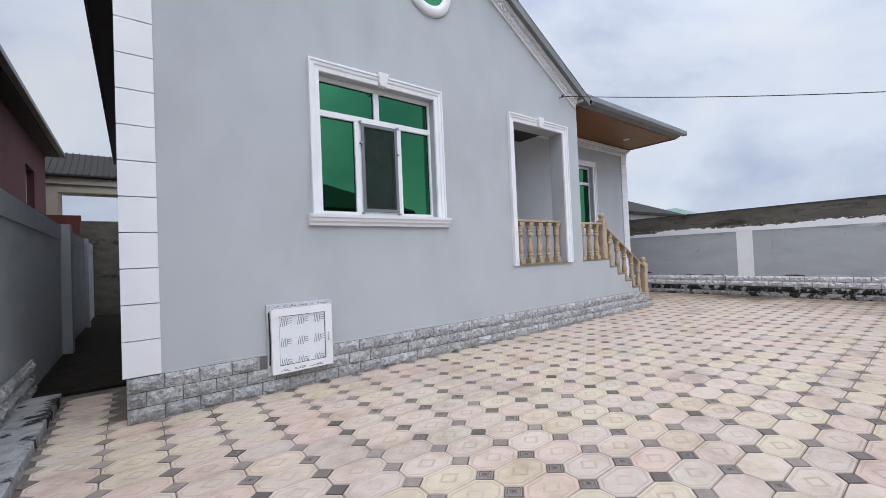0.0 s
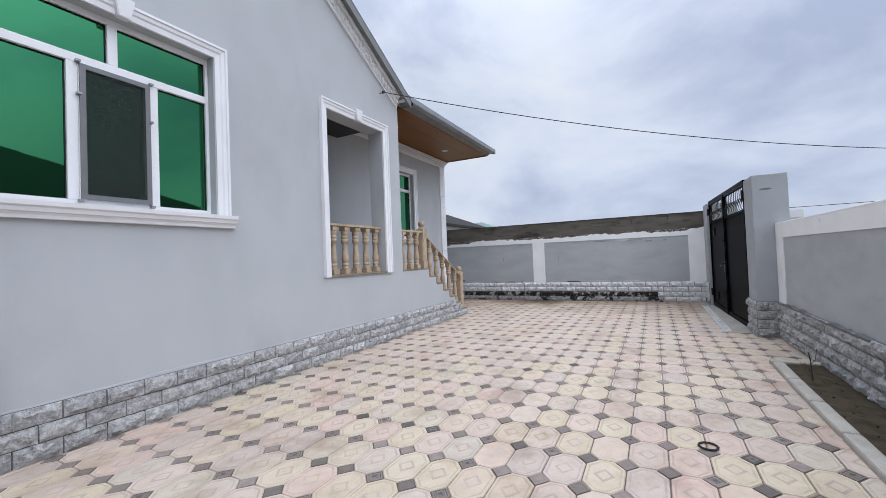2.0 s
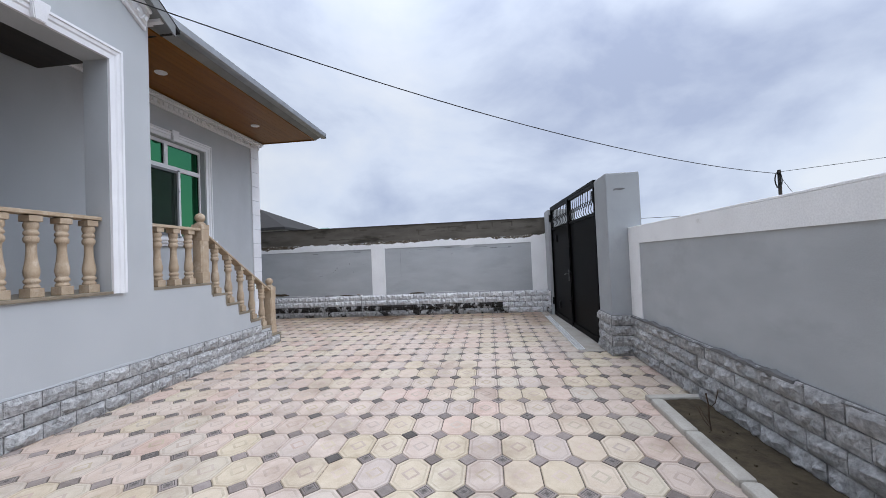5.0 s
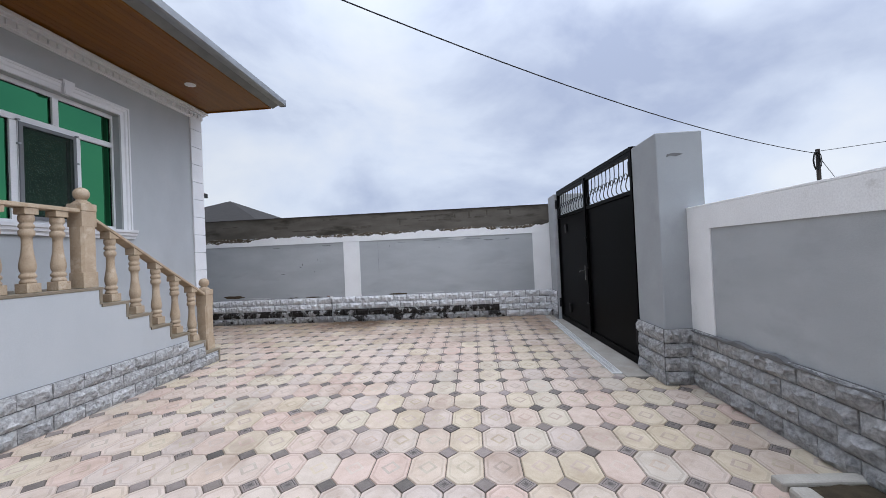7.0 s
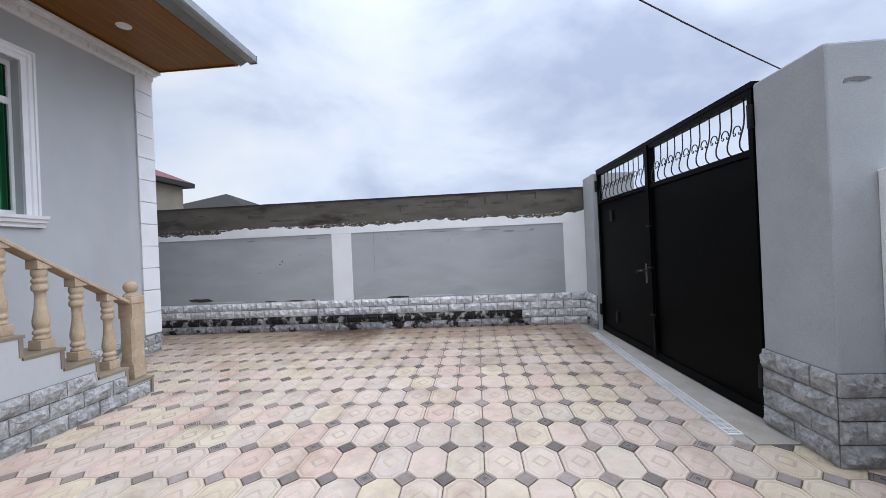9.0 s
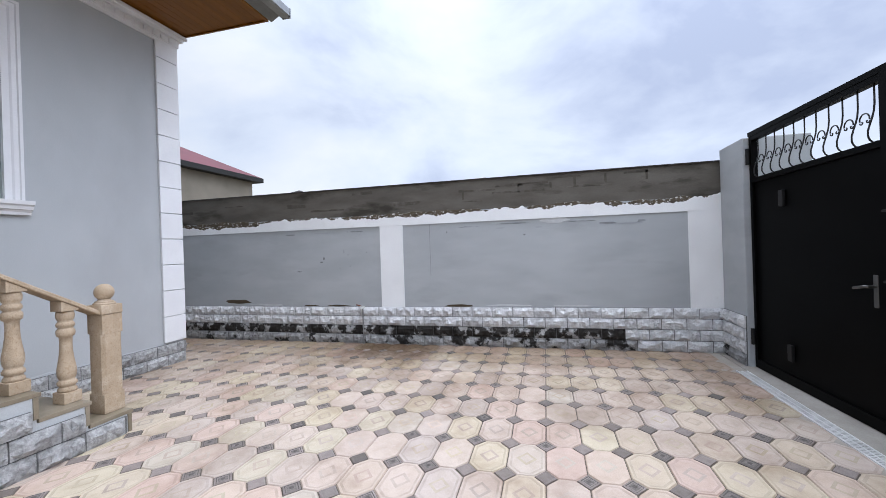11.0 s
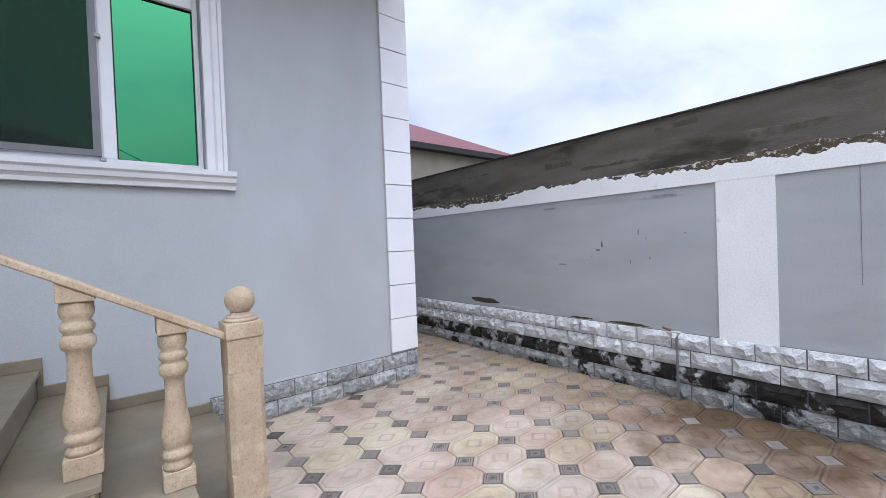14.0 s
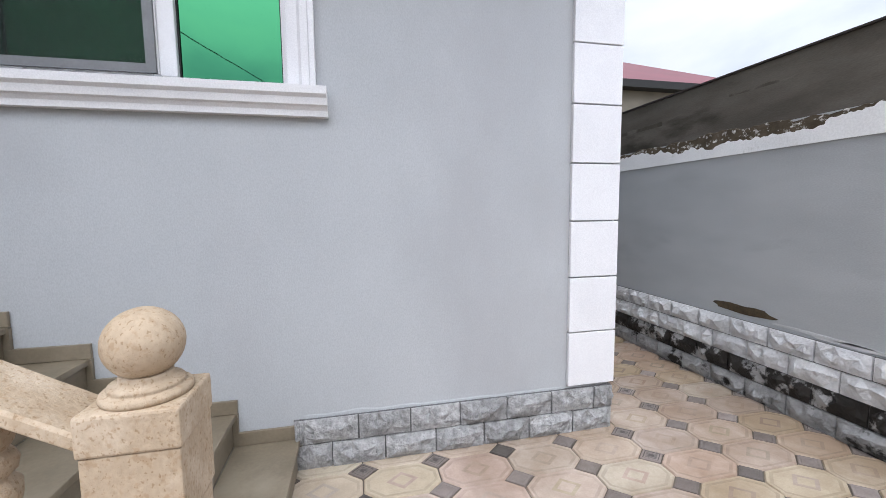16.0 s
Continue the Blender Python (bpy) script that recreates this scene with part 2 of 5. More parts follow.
M_CABOCHON_MOTIF = material("paving_cabochon_motif", (0.215, 0.188, 0.174), (0.12, 0.105, 0.097), rough=0.85, scale=60, fine=160, bump=0.5, spec=0.2)
M_JOINT = material("paving_joint", (0.145, 0.118, 0.092), (0.09, 0.075, 0.06), rough=0.95, scale=5, fine=80, bump=0.5)
M_CONCRETE = material("concrete", (0.41, 0.375, 0.33), (0.33, 0.30, 0.26), rough=0.9, scale=3, fine=80, bump=0.4, stain=(0.29, 0.25, 0.21), stain_scale=2.0, spec=0.25)
M_KERB = material("kerb_concrete", (0.46, 0.43, 0.38), (0.36, 0.335, 0.295), rough=0.9, scale=5, fine=80, bump=0.4, spec=0.25)
M_SOIL = material("soil", (0.085, 0.068, 0.045), (0.05, 0.04, 0.028), rough=1.0, scale=7, fine=45, bump=1.0, coarse_bump=0.6, coarse=9, spec=0.1)
M_EARTH = material("bare_earth", (0.22, 0.19, 0.14), (0.15, 0.13, 0.09), rough=1.0, scale=0.4, fine=20, bump=0.5)
M_PVC = material("white_pvc", (0.83, 0.82, 0.83), (0.79, 0.78, 0.79), rough=0.3, scale=2, fine=200, bump=0.03)
M_MESH_FRAME = material("grey_aluminium_frame", (0.19, 0.19, 0.195), rough=0.45, metal=0.3, bump=0.05)
M_STEEL = material("zinc_steel", (0.36, 0.37, 0.38), (0.28, 0.285, 0.29), rough=0.42, metal=0.75, scale=4, bump=0.08)
M_GATE = material("black_gate_paint", (0.0025, 0.0024, 0.0024), (0.002, 0.0019, 0.0019), rough=0.45, scale=3, fine=120, bump=0.1, spec=0.04)
M_IRON = material("black_iron", (0.009, 0.0085, 0.0085), rough=0.5, scale=9, bump=0.15, spec=0.3)
M_CHROME = material("worn_steel_handle", (0.17, 0.165, 0.155), rough=0.35, metal=1.0, bump=0.05)
M_ROOF = material("dark_metal_roof", (0.03, 0.027, 0.025), (0.022, 0.02, 0.019), rough=0.75, scale=3, bump=0.1, spec=0.2)
M_FASCIA = material("grey_metal_fascia", (0.22, 0.22, 0.215), (0.17, 0.17, 0.167), rough=0.45, metal=0.35, scale=3, bump=0.08)
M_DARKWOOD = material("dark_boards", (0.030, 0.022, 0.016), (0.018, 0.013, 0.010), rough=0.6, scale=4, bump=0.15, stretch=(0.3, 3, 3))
M_SOFFIT = material("varnished_pine", (0.21, 0.077, 0.006), (0.165, 0.058, 0.004), rough=0.36, scale=6, fine=60, bump=0.08, stretch=(0.16, 2.4, 2.4), tones=[(0.195, 0.070, 0.005), (0.225, 0.083, 0.007), (0.207, 0.075, 0.006)], island=True, stain=(0.16, 0.055, 0.006), stain_scale=1.6, stain_at=(0.55, 0.8), spec=0.22)
M_RUBBER = material("black_rubber", (0.012, 0.012, 0.012), rough=0.7, bump=0.1)
M_DRAIN = material("pale_drain_plastic", (0.70, 0.69, 0.67), (0.60, 0.59, 0.57), rough=0.6, scale=6, bump=0.1)
# near-black for rooms, hatch gap and drain: their shade put into colour
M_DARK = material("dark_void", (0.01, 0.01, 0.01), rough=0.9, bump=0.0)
M_MAROON_ROOF = material("maroon_metal_roof", (0.135, 0.020, 0.032), (0.11, 0.016, 0.026), rough=0.6, scale=1, fine=20, bump=0.05)
M_GREEN_ROOF = material("green_metal_roof", (0.13, 0.23, 0.20), rough=0.5, scale=1, bump=0.05)
M_BEIGE = material("beige_render", (0.42, 0.375, 0.30), (0.37, 0.33, 0.26), rough=0.9, scale=1, fine=40, bump=0.2)
M_BLOCKWORK = material("bare_blockwork", (0.235, 0.208, 0.168), (0.195, 0.172, 0.138), rough=0.95, scale=1.5, fine=40, bump=0.3, stain=(0.16, 0.14, 0.11), stain_scale=0.6, stain_at=(0.55, 0.8))
# passage soil taken near-black: the narrow gap's shade is in its colour
M_SHADE_SOIL = material("shade_black_soil", (0.022, 0.018, 0.014), (0.012, 0.010, 0.008), rough=0.95, scale=5, fine=45, bump=0.8, coarse_bump=0.5, coarse=8, spec=0.1)
M_BURGUNDY = material("burgundy_render", (0.115, 0.034, 0.040), (0.092, 0.027, 0.032), rough=0.85, scale=1, fine=60, bump=0.2)
M_BRICK_RED = material("red_render", (0.14, 0.032, 0.028), rough=0.85, scale=1, fine=60, bump=0.2)
M_CABLE = material("black_cable", (0.01, 0.01, 0.011), rough=0.6, bump=0.0)
M_FILM = material("grey_film_print", (0.24, 0.245, 0.26), rough=0.5, bump=0.0)
M_FRAME_FILM = material("printed_grey_film", (0.60, 0.605, 0.615), (0.46, 0.465, 0.475), rough=0.4, scale=16, fine=90, bump=0.08)
M_PANEL = material("white_film", (0.78, 0.79, 0.82), (0.74, 0.75, 0.78), rough=0.35, scale=5, fine=60, bump=0.06)
M_RUST = material("rusty_pipe", (0.20, 0.075, 0.04), (0.12, 0.045, 0.025), rough=0.8, scale=30, bump=0.3)
M_TWIG = material("dead_twig", (0.075, 0.048, 0.03), rough=0.9, bump=0.3)
M_DAMP = material("damp_cement_smear", (0.30, 0.31, 0.315), (0.16, 0.162, 0.165), rough=0.9, scale=9, fine=90, bump=0.3, stain=(0.39, 0.405, 0.415), stain_scale=3.5, stain_at=(0.46, 0.56), spec=0.2)
M_CEMENT_DAMP = material("damp_cement_joint", (0.098, 0.087, 0.072), (0.072, 0.063, 0.052), rough=0.95, scale=7, fine=70, bump=0.5, stain=(0.145, 0.131, 0.112), stain_scale=6, stain_at=(0.48, 0.66), spec=0.15)
M_PATCH = material("repaired_lime_patch", (0.60, 0.605, 0.605), (0.50, 0.505, 0.507), rough=0.9, scale=7, fine=80, bump=0.3, spec=0.2)
M_PLASTER_HOLE = material("bare_mud_plaster", (0.085, 0.06, 0.032), (0.05, 0.036, 0.02), rough=1.0, scale=20, fine=80, bump=0.7)
M_LAMP = material("lamp_white", (0.85, 0.85, 0.84), rough=0.4, bump=0.0)
M_POLE = material("weathered_pole", (0.06, 0.05, 0.042), rough=0.9, stretch=(3, 3, 0.4), bump=0.3)


def coated_glass(name, tint, rough):
    m = bpy.data.materials.new(name)
    m.use_nodes = True
    n, ln = m.node_tree.nodes, m.node_tree.links.new
    b = n["Principled BSDF"]
    b.inputs["Base Color"].default_value = (*tint, 1)
    b.inputs["Metallic"].default_value, b.inputs["Roughness"].default_value = 1.0, rough
    t = n.new("ShaderNodeTexNoise")
    t.inputs["Scale"].default_value = 2.2
    bp = n.new("ShaderNodeBump")
    bp.inputs["Strength"].default_value, bp.inputs["Distance"].default_value = 0.03, 0.01
    ln(t.outputs["Fac"], bp.inputs["Height"])
    ln(bp.outputs["Normal"], b.inputs["Normal"])
    return m


M_GLASS = coated_glass("green_mirror_glass", (0.042, 0.195, 0.092), 0.02)


def netting(name, col, cover):
    """Fine woven net: threads over part of the surface, gaps over the rest."""
    m = bpy.data.materials.new(name)
    m.use_nodes = True
    n, ln = m.node_tree.nodes, m.node_tree.links.new
    b = n["Principled BSDF"]
    b.inputs["Base Color"].default_value, b.inputs["Roughness"].default_value = (*col, 1), 0.9
    t = n.new("ShaderNodeTexNoise")
    t.inputs["Scale"].default_value, t.inputs["Detail"].default_value = 9.0, 3.0
    r = n.new("ShaderNodeMapRange")
    r.inputs["To Min"].default_value, r.inputs["To Max"].default_value = cover - 0.12, cover + 0.12
    ln(t.outputs["Fac"], r.inputs["Value"])
    ln(r.outputs["Result"], b.inputs["Alpha"])
    return m


M_NET = netting("dark_insect_net", (0.018, 0.028, 0.022), 0.52)
M_SCREEN = coated_glass("glass_behind_screen", (0.012, 0.042, 0.026), 0.10)


# ---- mesh helpers ----
def part(name, bm, mat, parent=None, label="", smooth=False):
    """One mesh object from bm, under parent."""
    me = bpy.data.meshes.new(name)
    bmesh.ops.recalc_face_normals(bm, faces=bm.faces[:])
    bm.to_mesh(me)
    bm.free()
    for q in (mat if isinstance(mat, (list, tuple)) else [mat]):
        me.materials.append(q)
    if smooth:
        me.polygons.foreach_set("use_smooth", [True] * len(me.polygons))
    ob = new(name, me)
    if parent:
        ob.parent = parent
    if label:
        ob["label"] = label
    return ob


def empty(name, m=None, **tags):
    ob = new(name)
    ob.empty_display_size = 0.1
    if m is not None:
        ob.matrix_world = m
    return tagged(ob, **tags)


def box(bm, x0, x1, y0, y1, z0, z1, bevel=0.0, mi=0):
    vs = [bm.verts.new(p) for p in ((x0, y0, z0), (x1, y0, z0), (x1, y1, z0), (x0, y1, z0), (x0, y0, z1), (x1, y0, z1), (x1, y1, z1), (x0, y1, z1))]
    fs = [bm.faces.new([vs[i] for i in q]) for q in ((0, 3, 2, 1), (4, 5, 6, 7), (0, 1, 5, 4), (1, 2, 6, 5), (2, 3, 7, 6), (3, 0, 4, 7))]
    for f in fs:
        f.material_index = mi
    if bevel:
        bmesh.ops.bevel(bm, geom=list({e for f in fs for e in f.edges}), offset=bevel, segments=2, affect="EDGES", profile=0.5)
    return bm


def boxed(*args, **kw):
    return box(bmesh.new(), *args, **kw)


def prism(bm, pts, a, b, axis="y", mi=0):
    """A polygon of (u, v) pulled from a to b along an axis: u, v are x, z for y; y, z for x; x, y for z."""
    def at(u, v, w):
        return {"y": (u, w, v), "x": (w, u, v), "z": (u, v, w)}[axis]
    lo = [bm.verts.new(at(u, v, a)) for u, v in pts]
    hi = [bm.verts.new(at(u, v, b)) for u, v in pts]
    fs = [bm.faces.new(lo), bm.faces.new(hi[::-1])]
    for i in range(len(pts)):
        j = (i + 1) % len(pts)
        fs.append(bm.faces.new((lo[i], hi[i], hi[j], lo[j])))
    for f in fs:
        f.material_index = mi
    return bm


def lathe(bm, prof, cx=0, cy=0, seg=16):
    """A turned body from (radius, z) pairs."""
    rings = []
    for r, z in prof:
        rings.append([bm.verts.new((cx + r * math.cos(2 * math.pi * k / seg), cy + r * math.sin(2 * math.pi * k / seg), z)) for k in range(seg)])
    for a, b in zip(rings, rings[1:]):
        for k in range(seg):
            bm.faces.new((a[k], a[(k + 1) % seg], b[(k + 1) % seg], b[k]))
    bm.faces.new(rings[0][::-1])
    bm.faces.new(rings[-1])
    return bm


def sweep(bm, path, prof, closed=False):
    """A moulding along a polyline of (x, z) on a wall that faces -y; prof: (outward offset, depth proud of the wall), mitred at corners."""
    n = len(path)
    P = [Vector((p[0], p[1])) for p in path]
    rings = []
    for i in range(n):
        d0 = (P[i] - P[i - 1]).normalized() if (i or closed) else None
        d1 = (P[(i + 1) % n] - P[i]).normalized() if (i < n - 1 or closed) else None
        d0, d1 = d0 or d1, d1 or d0
        n0, n1 = Vector((-d0.y, d0.x)), Vector((-d1.y, d1.x))
        mit = (n0 + n1).normalized()
        mit = mit / max(0.3, mit.dot(n0))
        rings.append([bm.verts.new((P[i].x + mit.x * o, -d, P[i].y + mit.y * o)) for o, d in prof])
    m = len(prof)
    for i in range(n if closed else n - 1):
        a, b = rings[i], rings[(i + 1) % n]
        for k in range(m):
            bm.faces.new((a[k], b[k], b[(k + 1) % m], a[(k + 1) % m]))
    if not closed:
        bm.faces.new(rings[0])
        bm.faces.new(rings[-1][::-1])
    return bm


def shift(bm, v):
    bmesh.ops.translate(bm, verts=bm.verts[:], vec=v)
    return bm


def tube(bm, pts, r, seg=6):
    """A round bar along points."""
    pts = [Vector(p) for p in pts]
    rings = []
    for i, p in enumerate(pts):
        d = (pts[min(i + 1, len(pts) - 1)] - pts[max(i - 1, 0)]).normalized()
        u = d.cross(Vector((0.21, 0.35, 0.91))).normalized()
        v = d.cross(u)
        rings.append([bm.verts.new(p + r * (math.cos(2 * math.pi * k / seg) * u + math.sin(2 * math.pi * k / seg) * v)) for k in range(seg)])
    for a, b in zip(rings, rings[1:]):
        for k in range(seg):
            bm.faces.new((a[k], a[(k + 1) % seg], b[(k + 1) % seg], b[k]))
    bm.faces.new(rings[0][::-1])
    bm.faces.new(rings[-1])
    return bm


def holed(bm, u0, u1, z0, z1, a, b, holes=(), axis="y"):
    """A wall slab with rectangular openings through it, as one closed skin."""
    us = sorted({u0, u1, *[h[0] for h in holes], *[h[1] for h in holes]})
    zs = sorted({z0, z1, *[h[2] for h in holes], *[h[3] for h in holes]})
    us, zs = [u for u in us if u0 <= u <= u1], [z for z in zs if z0 <= z <= z1]
    made = {}

    def vert(i, j, k):
        if (i, j, k) not in made:
            w = (a, b)[k]
            made[i, j, k] = bm.verts.new((us[i], w, zs[j]) if axis == "y" else (w, us[i], zs[j]))
        return made[i, j, k]

    def solid(i, j):
        if not (0 <= i < len(us) - 1 and 0 <= j < len(zs) - 1):
            return False
        mu, mz = (us[i] + us[i + 1]) / 2, (zs[j] + zs[j + 1]) / 2
        return not any(h[0] < mu < h[1] and h[2] < mz < h[3] for h in holes)

    for i in range(len(us) - 1):
        for j in range(len(zs) - 1):
            if not solid(i, j):
                continue
            for k in (0, 1):
                bm.faces.new([vert(*q, k) for q in ((i, j), (i + 1, j), (i + 1, j + 1), (i, j + 1))])
            for di, dj, p, q in ((-1, 0, (i, j), (i, j + 1)), (1, 0, (i + 1, j), (i + 1, j + 1)), (0, -1, (i, j), (i + 1, j)), (0, 1, (i, j + 1), (i + 1, j + 1))):
                if not solid(i + di, j + dj):
                    bm.faces.new([vert(*p, 0), vert(*q, 0), vert(*q, 1), vert(*p, 1)])
    return bm


# ---- ground ----
YG, YR = 4.90, 6.48          # the gable wall's face and the recessed wall's face
XE, XF = 12.50, 13.80        # the house's east corner and the far wall's face
YS, YP = -1.235, -0.95       # the street fence's face and the gate pier's face
DECK, RISE, GO = 1.274, 0.182, 0.32

bm = bmesh.new()
box(bm, -600, 600, -600, 600, -0.5, -0.06)
tagged(part("ground", bm, M_EARTH), "bare earth round the walled yards", "ground", kind="structure")
bm = bmesh.new()
box(bm, -1.1, XF + 0.1, -1.3, 17.2, -0.058, -0.009)
pavement = tagged(part("pavement", bm, M_JOINT), "sandy joints under octagonal yard paving", "pavement", kind="structure")
tagged(part("concrete_apron", boxed(9.263, XF, -1.25, -0.6465, -0.05, 0.004), M_CONCRETE), "smooth worn concrete strip in front of the gate", "apron", kind="structure")
bm = boxed(9.263, XF, -0.5285, -0.40, -0.05, -0.003)
box(bm, 9.263, 9.399, -0.646, -0.529, -0.05, -0.003)
box(bm, 12.991, XF, -0.646, -0.529, -0.05, -0.003)
tagged(part("concrete_strip", bm, M_CONCRETE), "worn cement strip beside the drain channel", "apron", kind="structure")

# ---- house walls ----
WIN = (1.92, 3.72, 2.065, 3.88)
W2X, W2Y = 6.868, YR - YG
RIDGE_X, SLOPE = 3.72, 0.607
GX0, GX1 = -0.06, 7.52


def rake_z(x):
    return 4.68 + SLOPE * (7.5 - x) if x > RIDGE_X else 4.68 + SLOPE * (x + 0.06)


bm = bmesh.new()
holed(bm, GX0, GX1, -0.05, 4.2, YG, YG + 0.30, [WIN, (5.51, 6.96, 1.262, 3.87)])
prism(bm, [(GX0, 4.2), (GX1, 4.2), (GX1, 4.68), (RIDGE_X, rake_z(RIDGE_X)), (GX0, 4.68)], YG, YG + 0.30)
tagged(part("wall_south", bm, M_RENDER), "smooth pale grey rendered gable wall", "wall", kind="structure")
bm = bmesh.new()
holed(bm, 5.0, XE - 0.3, -0.05, 4.75, YR, YR + 0.30, [(WIN[0] + W2X + 0.10, WIN[1] + W2X, WIN[2], WIN[3]), (5.75, 6.83, DECK, 3.98)])
tagged(part("wall_porch", bm, M_RENDER), "pale grey rendered wall set back behind the porch", "wall", kind="structure")
bm = bmesh.new()
holed(bm, YR, 14.2, -0.05, 4.75, XE - 0.3, XE, axis="x")
tagged(part("wall_east", bm, M_RENDER), "grey rendered side wall of the house", "wall", kind="structure")
bm = bmesh.new()
holed(bm, YG + 0.3, 14.2, -0.05, 4.75, GX0, GX0 + 0.3, axis="x")
tagged(part("wall_west", bm, M_RENDER), "grey rendered side wall along the passage", "wall", kind="structure")
tagged(part("wall_north", boxed(GX0 + 0.3, XE - 0.3, 13.9, 14.2, -0.05, 4.75), M_RENDER), "grey rendered rear wall of the house", "wall", kind="structure")
tagged(part("wall_inner", boxed(5.0, 5.28, YG + 0.3, YR, -0.05, 4.75), M_RENDER), "grey inner wall at the end of the porch", "wall", kind="structure")
# rooms behind the windows, dark
tagged(part("floor", boxed(0.24, 5.0, YG + 0.3, 13.9, 1.0, DECK - 0.01), M_TREAD), "dim stone floor inside the house", "floor", kind="structure")
tagged(part("ceiling", boxed(0.24, 12.2, YR + 0.3, 13.9, 4.3, 4.4), M_WHITE), "plain ceiling inside the house", "ceiling", kind="structure")

# ---- roof ----
roof = empty("roof", label="dark metal house roof with a front gable", category="roof", kind="structure")
bm = bmesh.new()
for xa, xb in ((-0.36, RIDGE_X), (RIDGE_X, 7.82)):
    za, zb = rake_z(xa) + 0.12, rake_z(xb) + 0.12
    prism(bm, [(xa, za), (xb, zb), (xb, zb + 0.05), (xa, za + 0.05)], YG - 0.20, 14.5)
part("gable_roof", bm, M_ROOF, roof)
bm = bmesh.new()
prism(bm, [(4.84, 4.80), (9.8, 7.0), (14.4, 4.86), (14.4, 4.91), (9.8, 7.05), (4.84, 4.85)], 7.80, 12.66, axis="x")
part("porch_roof", bm, M_ROOF, roof)
bm = bmesh.new()
for xa, xb in ((-0.36, RIDGE_X), (RIDGE_X, 7.72)):
    prism(bm, [(xa, rake_z(xa) - 0.03), (xb, rake_z(xb) - 0.03), (xb, rake_z(xb) + 0.118), (xa, rake_z(xa) + 0.118)], YG - 0.215, YG - 0.195)
part("verge_fascia", bm, M_FASCIA, roof, "grey sheet metal verge board")
bm = bmesh.new()
for xa, xb in ((-0.35, RIDGE_X), (RIDGE_X, 7.70)):
    prism(bm, [(xa, rake_z(xa) + 0.0), (xb, rake_z(xb) + 0.0), (xb, rake_z(xb) + 0.03), (xa, rake_z(xa) + 0.03)], YG - 0.194, YG - 0.002)
part("verge_soffit", bm, M_FASCIA, roof)
part("west_soffit", boxed(-0.32, -0.062, YG - 0.18, 14.4, 4.44, 4.47), M_DARKWOOD, roof, "dark boarded eave soffit")
part("west_fascia", boxed(-0.35, -0.322, YG - 0.19, 14.4, 4.42, 4.60), M_DARKWOOD, roof, "dark brown fascia board")
# dentil band up the verge
band = empty("gable_cornice", label="white dentil moulding under the gable verge", category="cornice", kind="structure")
for sgn, name in ((1, "moulding"), (-1, "moulding")):
    xs = (RIDGE_X, 7.46) if sgn > 0 else (RIDGE_X, 0.0)
    bm = bmesh.new()
    for lo, hi, d in ((-0.235, -0.19, 0.035), (-0.19, -0.075, 0.05), (-0.075, -0.035, 0.085), (-0.035, -0.002, 0.12)):
        prism(bm, [(xs[0], rake_z(xs[0]) + lo), (xs[1], rake_z(xs[1]) + lo), (xs[1], rake_z(xs[1]) + hi), (xs[0], rake_z(xs[0]) + hi)], YG - d, YG)
    part(name, bm, M_WHITE, band)
    ang = -math.atan(SLOPE) * sgn
    n = 42
    for i in range(n):
        x = xs[0] + (xs[1] - xs[0]) * (i + 0.5) / n
        z = rake_z(x) - 0.132
        b2 = boxed(-0.028, 0.028, -0.078, -0.05, -0.036, 0.036)
        bmesh.ops.rotate(b2, verts=b2.verts[:], cent=(0, 0, 0), matrix=Matrix.Rotation(-ang, 3, "Y"))
        shift(b2, (x, YG, z))
        part("dentil", b2, M_WHITE, band)

# wooden soffit over the porch
soffit = empty("ceiling_porch", label="glossy orange pine boards under the porch eave", category="ceiling", kind="structure")
bm = bmesh.new()
y = 5.02
while y < YR - 0.01:
    box(bm, GX1 if y < 5.2 else 5.28, XE + 0.08, y, min(y + 0.097, YR - 0.002), 4.618, 4.64)
    y += 0.1
box(bm, 5.28, XE + 0.08, 5.02, YR, 4.6405, 4.66)
part("boards", bm, M_SOFFIT, soffit)
part("edge_board", boxed(GX1, XE + 0.10, 4.985, 5.018, 4.595, 4.69), M_SOFFIT, soffit)
part("end_board", boxed(XE + 0.082, XE + 0.105, 5.02, YR + 0.0, 4.60, 4.80), M_SOFFIT, soffit)
gutter = empty("gutter", label="grey zinc box gutter along the porch eave", category="gutter", kind="structure")
bm = bmesh.new()
prism(bm, [(4.74, 4.80), (4.74, 4.70), (4.765, 4.68), (4.86, 4.68), (4.86, 4.80), (4.85, 4.80), (4.85, 4.69), (4.77, 4.69), (4.75, 4.705), (4.75, 4.80)], 7.60, XE + 0.22, axis="x")
box(bm, 7.58, 7.60, 4.735, 4.862, 4.675, 4.805)
box(bm, XE + 0.22, XE + 0.24, 4.735, 4.862, 4.675, 4.805)
part("channel", bm, M_STEEL, gutter)
bm = bmesh.new()
prism(bm, [(4.86, 4.70), (4.86, 4.685), (4.984, 4.62), (4.984, 4.66)], 7.60, XE + 0.16, axis="x")
part("eave_flashing", bm, M_FASCIA, gutter)
tagged(part("eave_box_end", boxed(7.535, 7.62, 4.74, 4.985, 4.62, 4.78), M_WHITE), "white boxed end of the porch eave", "eave", kind="structure")
